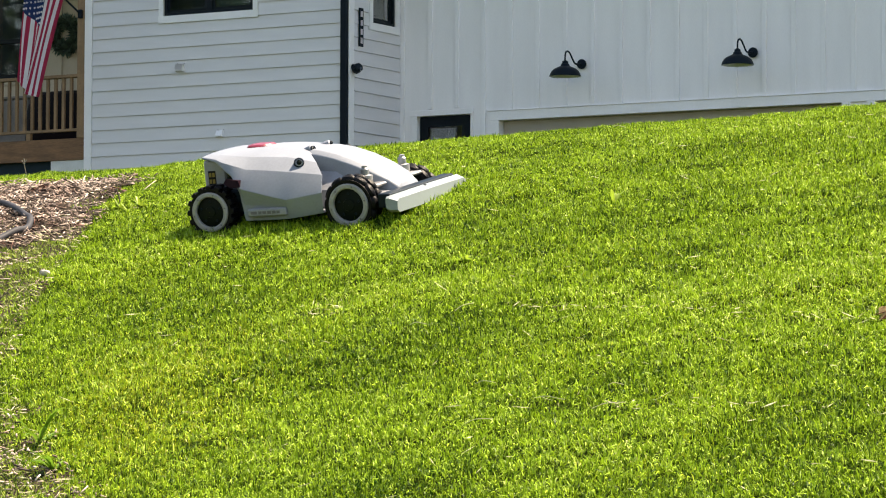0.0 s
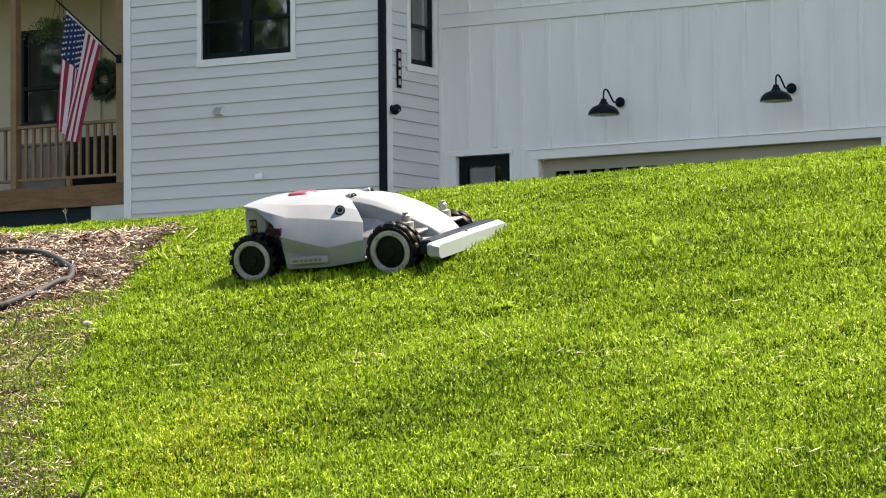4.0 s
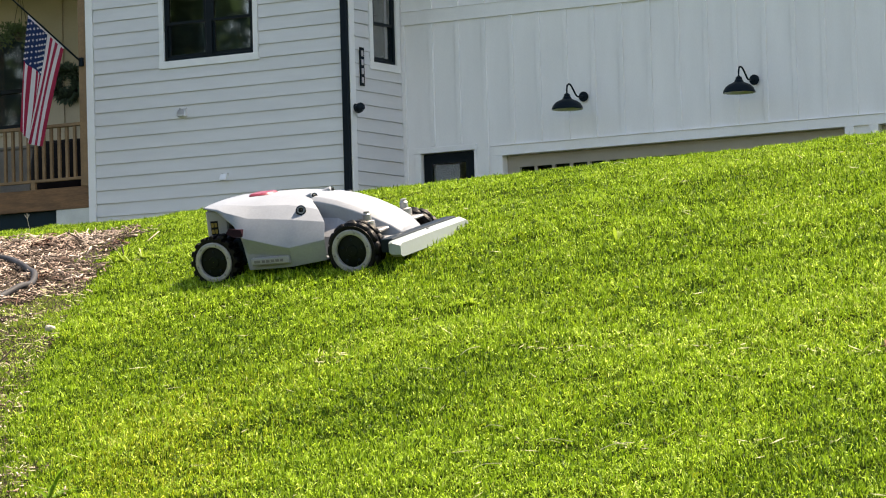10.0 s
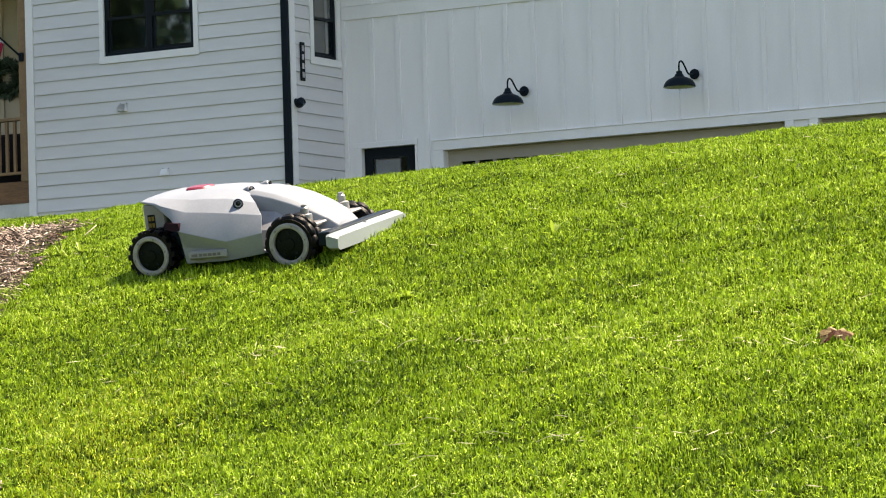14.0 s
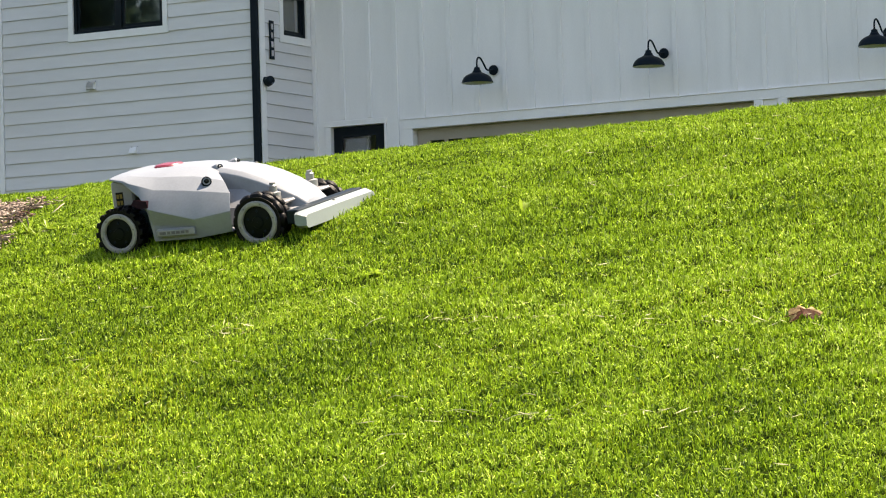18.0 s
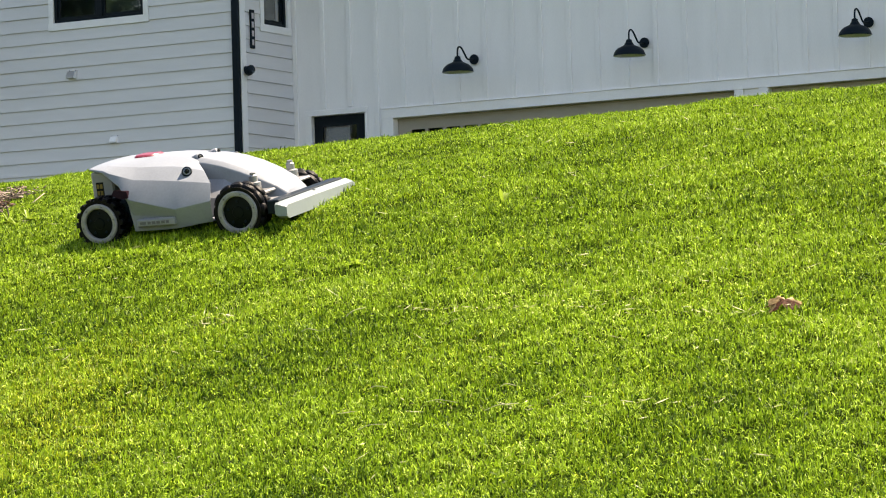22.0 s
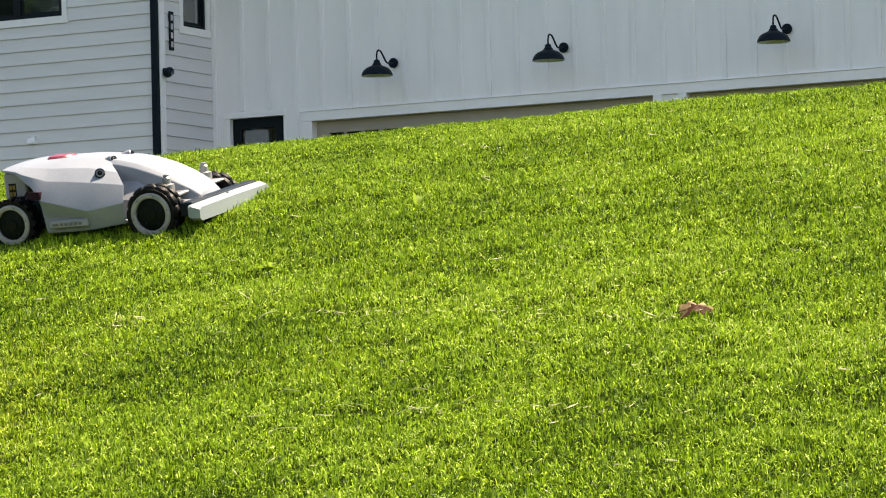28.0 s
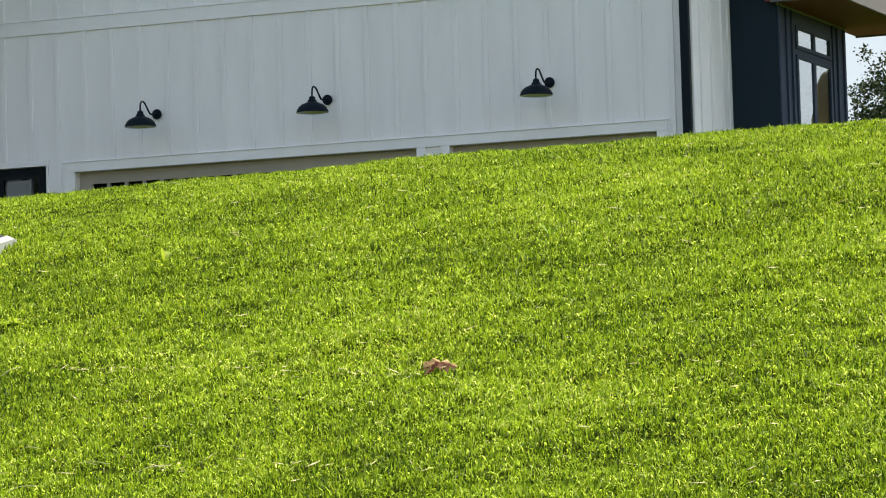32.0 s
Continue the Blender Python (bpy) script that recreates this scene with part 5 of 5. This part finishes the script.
# longer straws, each lying on the grass
for f0, r0, f1, r1 in ((11.473, 0.252, 11.35, 0.290), (8.783, -0.211, 8.797, -0.161), (8.68, -0.322, 8.66, -0.279), (8.019, -0.141, 7.993, -0.093), (7.812, -0.002, 7.765, 0.068), (7.656, 0.129, 7.642, 0.206), (7.693, -0.158, 7.67, -0.094), (9.90, -1.022, 9.87, -1.013), (7.811, 0.167, 7.803, 0.204)):
    bm = bmesh.new()
    a, b = spot(f0, r0, 0.020), spot(f1, r1, 0.022)
    tube(bm, smooth_line([a, a.lerp(b, 0.4) + Vector((0, 0, 0.006)), b], 4), 0.0009, 5)
    tagged(finish("straw", bm, M_PALESTRAW), "thin pale dry straw lying on the lawn", "straw", "straws on the lawn")

HOSE = [(12.2, -2.75), (11.80, -2.25), (11.64, -2.01), (11.57, -1.905), (11.47, -1.82), (11.22, -1.735), (11.10, -1.69), (10.95, -1.648), (10.86, -1.645), (10.80, -1.67), (10.73, -1.712), (10.64, -1.75), (10.57, -1.79), (10.54, -1.83), (10.40, -2.05), (10.3, -2.4)]
bm = bmesh.new()
tube(bm, smooth_line([spot(f0, r0, 0.021) for f0, r0 in HOSE], 7), 0.0108, 10)
tagged(finish("garden_hose", bm, M_HOSE, smooth=True), "grey rubber garden hose curving over the mulch", "hose")

# fallen leaf, curled, on the lawn
leaf = spot(8.04, 0.848, 0.004)
bm = bmesh.new()
rg = random.Random(12)
lobes = []
for k in range(40):
    a = 2 * math.pi * k / 40
    rad = 0.048 * (0.74 + 0.18 * abs(math.cos(2.5 * a)) ** 1.5 + 0.10 * abs(math.sin(9 * a)))
    lobes.append((rad * math.cos(a) * 1.15, rad * math.sin(a)))


def curled(x, y):
    """Crumpled: the front flap hangs to the grass, the back rim curls up and ripples."""
    g, a = math.hypot(x, y) / 0.048, math.atan2(y, x)
    ripple = g * (0.007 * math.sin(3 * a + 0.6) + 0.006 * g * math.sin(7 * a + 1.1) + 0.003 * math.sin(13 * a))
    if y < 0:
        return Vector((x * 0.86, y * 0.45 + 0.5 * ripple, 0.026 - 9.0 * x * x + y * 0.55 + ripple))
    return Vector((x * 0.92, y * 0.80, 0.026 - 9.0 * x * x + y * 0.22 + ripple))


inner = [bm.verts.new(curled(0, 0))]
rings = [[bm.verts.new(curled(x * g, y * g)) for x, y in lobes] for g in (0.3, 0.55, 0.8, 1.0)]
for i in range(40):
    back_side = 0 < (i + 0.5) % 40 < 20
    made = [bm.faces.new((inner[0], rings[0][i], rings[0][(i + 1) % 40]))]
    for a, b2 in zip(rings, rings[1:]):
        made.append(bm.faces.new((a[i], b2[i], b2[(i + 1) % 40], a[(i + 1) % 40])))
    for ring_no, face in enumerate(made):
        # back rim and left end get the pale colour that holds the sun's highlight
        face.material_index = 1 if (back_side and ring_no > 0) or (16 <= i < 24 and ring_no > 1) else 0
bmesh.ops.solidify(bm, geom=bm.faces[:], thickness=0.0012)
fallen = empty("fallen_leaf", Matrix.Translation(leaf) @ pose(0, 0, 0, 4, 2, 24) @ Matrix.Scale(0.87, 4))
tagged(fallen, "curled dry brown maple leaf lying on the lawn", "leaf")
part("leaf_blade", bm, [M_FALLEN, M_LEAFTOP], fallen, "folded dry leaf blade, red-brown, its pale rim coloured as sunlit", True)
bm = bmesh.new()
tube(bm, [(-0.055, 0, 0.005), (-0.02, 0, 0.016), (0.03, 0, 0.014)], [0.0014, 0.0012, 0.0006], 5)
part("leaf_stem", bm, M_FALLEN, fallen)

bm = bmesh.new()
for k in range(4):
    a = k * 1.6
    p = Vector((0.010 * math.cos(a), 0.010 * math.sin(a), 0.004 * k))
    spun(bm, [(0.0005, 0.0), (0.012, 0.002), (0.016, 0.006), (0.010, 0.009), (0.0005, 0.010)], Matrix.Translation(p) @ pose(0, 0, 0, 20, 10 * k, 40 * k), 9)
petal = finish("fallen_petal", bm, M_PETAL, smooth=True)
petal.location = spot(10.64, -1.012, 0.024)
tagged(petal, "small crumpled white blossom lying on the grass", "blossom")


def weed(name, f0, r0, leaves, length, width, seed, label, upright=0.5):
    rg = random.Random(seed)
    plant = empty(name, Matrix.Translation(spot(f0, r0)))
    for _ in range(leaves):
        a, l, lift = rg.uniform(0, 6.28), length * rg.uniform(0.6, 1.15), rg.uniform(0.3, 1.0) * upright
        d = Vector((math.cos(a), math.sin(a), 0))
        s = Vector((-math.sin(a), math.cos(a), 0))
        bm = bmesh.new()
        rows = []
        for k in range(7):
            t = k / 6
            p = d * l * t * (1 - 0.35 * lift) + Vector((0, 0, l * (lift * 1.3 * t - 0.75 * t * t * (0.4 + lift * 0.5))))
            p.z = max(p.z, 0.006)
            w = width * (0.35 + 1.6 * t * (1 - t) * 1.6) * (1 - t**3)
            rows.append([bm.verts.new(p - s * w), bm.verts.new(p + Vector((0, 0, -w * 0.4))), bm.verts.new(p + s * w)])
        for x, y in zip(rows, rows[1:]):
            for i in range(2):
                bm.faces.new((x[i], x[i + 1], y[i + 1], y[i]))
        part("leaf", bm, M_BROAD if name == "broad_weed" else M_WEED, plant, "", True)
    return tagged(plant, label, "weed", "weeds along the bed")


weed("broad_weed", 8.20, -1.20, 9, 0.19, 0.0062, 4, "broad-bladed green weed at the edge of the bed", 0.9)
weed("broad_weed", 7.90, -1.12, 12, 0.12, 0.0048, 6, "broad-bladed green weed in the patchy grass", 0.9)
for f0, r0, leaves, seed in ((11.047, -1.398, 9, 9), (11.062, -1.372, 10, 19), (10.983, -1.335, 9, 29), (11.027, -1.303, 8, 39), (12.18, -2.02, 9, 49)):
    weed("low_weed", f0, r0, leaves + 5, 0.058, 0.0042, seed, "low yellow-green feathery weed at the bed's edge", 1.2)
weed("low_weed", 10.05, -1.75, 8, 0.07, 0.012, 10, "low bright green weed among the mulch", 0.5)
weed("broad_weed", 9.225, 1.27, 9, 0.075, 0.0035, 21, "dark broad-bladed tuft in the lawn", 1.3)
weed("low_weed", 10.093, 1.20, 8, 0.06, 0.005, 22, "bright tuft of coarse grass in the lawn", 1.0)
weed("low_weed", 9.81, 0.22, 8, 0.075, 0.006, 13, "bright tuft of coarse grass in the lawn", 1.1)
weed("low_weed", 10.30, 0.02, 7, 0.06, 0.008, 14, "bright low tuft in the lawn", 0.8)
weed("low_weed", 9.40, -0.20, 9, 0.06, 0.006, 15, "pale clump of coarse grass in the lawn", 0.7)
for f0, r0, dx, dz, name in ((10.183, -1.709, 0.02, 0.05, "twig"), (9.602, -1.579, 0.075, 0.080, "twig"), (11.065, -1.367, -0.016, 0.062, "twig")):
    a = spot(f0, r0, 0.005)
    bm = bmesh.new()
    b0 = a + Vector((SIDE.x, SIDE.y, 0)) * dx
    tube(bm, [a, a.lerp(b0, 0.5) + Vector((0, 0, dz * 0.6)), b0 + Vector((0, 0, dz))], [0.0032, 0.0026, 0.0014], 6)
    tagged(finish(name, bm, M_BARK), "thin dark twig sticking out of the bed", "twig", "twigs in the bed")

bm = bmesh.new()
bmesh.ops.create_icosphere(bm, subdivisions=2, radius=0.016)
rg = random.Random(31)
for v in bm.verts:
    v.co *= rg.uniform(0.85, 1.12)
    v.co.z *= 0.7
stone = finish("pebble", bm, M_STONE, smooth=True)
stone.location = spot(10.04, -1.465, 0.016)
tagged(stone, "small pale stone lying among grass and mulch", "stone")

# a dry stalk with a forked top behind the bed
base = spot(12.6, -1.92)
across = Vector((SIDE.x, SIDE.y, 0))
bm = bmesh.new()
fork = base + Vector((0, 0, 0.062)) - across * 0.006
tube(bm, [base, base.lerp(fork, 0.5) + across * 0.004, fork], [0.0008, 0.0007, 0.0006], 6)
for dx, dz in ((-0.010, 0.016), (0.008, 0.018), (-0.001, 0.022)):
    tube(bm, [fork, fork + across * dx + Vector((0, 0, dz))], [0.0007, 0.0014], 5)
tagged(finish("dry_stalk", bm, M_STONE), "thin pale dry weed stalk with a forked top", "weed")


# ---- trees ----
def tree(name, at, height, spread_r, clumps, leaves, size, seed, label, limbs=9):
    rg = random.Random(seed)
    t = empty(name, Matrix.Translation(at))
    bm = bmesh.new()
    trunk = [Vector((rg.uniform(-0.15, 0.15) * k, rg.uniform(-0.15, 0.15) * k, height * 0.7 * k / 5)) for k in range(6)]
    tube(bm, trunk, [height * 0.022 * (1 - 0.14 * k) for k in range(6)], 9)
    ends = []
    for k in range(limbs):
        a, z = rg.uniform(0, 6.28), height * rg.uniform(0.25, 0.65)
        base = trunk[0].lerp(trunk[-1], z / (height * 0.7))
        end = base + Vector((math.cos(a) * spread_r * rg.uniform(0.5, 0.9), math.sin(a) * spread_r * rg.uniform(0.5, 0.9), height * rg.uniform(0.08, 0.3)))
        mid = base.lerp(end, 0.5) + Vector((0, 0, height * 0.04))
        tube(bm, smooth_line([base, mid, end], 4), [height * 0.004 * (1 - i / 10) for i in range(9)], 6)
        ends += [mid, end, base.lerp(end, 0.8)]
    part("trunk", bm, M_BARK, t, "", True)
    gen = np.random.default_rng(seed)
    centres = []
    for _ in range(clumps):
        e = rg.choice(ends)
        centres.append(e + Vector((rg.gauss(0, spread_r * 0.22), rg.gauss(0, spread_r * 0.22), rg.gauss(0, height * 0.09))))
    c = np.repeat(np.array([list(p) for p in centres]), leaves, 0)
    n0 = len(c)
    c = c + gen.normal(0, size * 2.2, (n0, 3))
    a, b = gen.normal(size=(n0, 3)), gen.normal(size=(n0, 3))
    a /= np.linalg.norm(a, axis=1, keepdims=True)
    b -= a * (a * b).sum(1, keepdims=True)
    b /= np.linalg.norm(b, axis=1, keepdims=True)
    s = size * gen.uniform(0.5, 1.1, (n0, 1))
    verts = np.stack([c - a * s, c - b * s * 0.7, c + a * s, c + b * s * 0.7], 1).reshape(-1, 3)
    crown = joined("crown", verts, [np.arange(n0)[:, None] * 4 + np.array([[0, 1, 2, 3]])], M_LEAFTREE)
    crown.parent = t
    return tagged(t, label, "tree")


tree("tree", (2.1, 35.8, -1.0), 9.4, 2.5, 1700, 100, 0.044, 5, "leafy dark green tree standing against the pale sky", 44)
# added out of view, so that the wing's panes mirror dark leaves, not bright sky
for i, (x, y) in enumerate(((18.5, 41.0), (25.0, 38.0), (12.5, 46.0))):
    tree("tree", (x, y, -1.0), 14 + i, 5.5, 420, 80, 0.17, 60 + i, "unseen leafy tree added to darken the wing panes' reflection", 12)
for i, (x, y) in enumerate(((-30, -50), (-21, -54), (-38, -43), (-13, -59), (-45, -36), (-29, -63), (-48, -55))):
    z = FOOT.z + float(hill(*[(Vector((x - FOOT.x, y - FOOT.y))).dot(d) for d in (HEAD, SIDE)]))
    tree("tree", (x, y, z), 15 + (i * 37 % 5), 7.0, 130, 26, 0.40, 20 + i, "tall leafy tree on the far side of the yard", 10)

# pale sky far behind the house
c = FOOT + Vector((HEAD.x, HEAD.y, 0)) * 420
side3 = Vector((SIDE.x, SIDE.y, 0))
bm = bmesh.new()
bm.faces.new([bm.verts.new(c + side3 * a + Vector((0, 0, b))) for a, b in ((-60, -15), (140, -15), (140, 70), (-60, 70))])
tagged(finish("backdrop", bm, M_SKY), "pale blue hazy sky behind the tree", "sky", kind="structure")
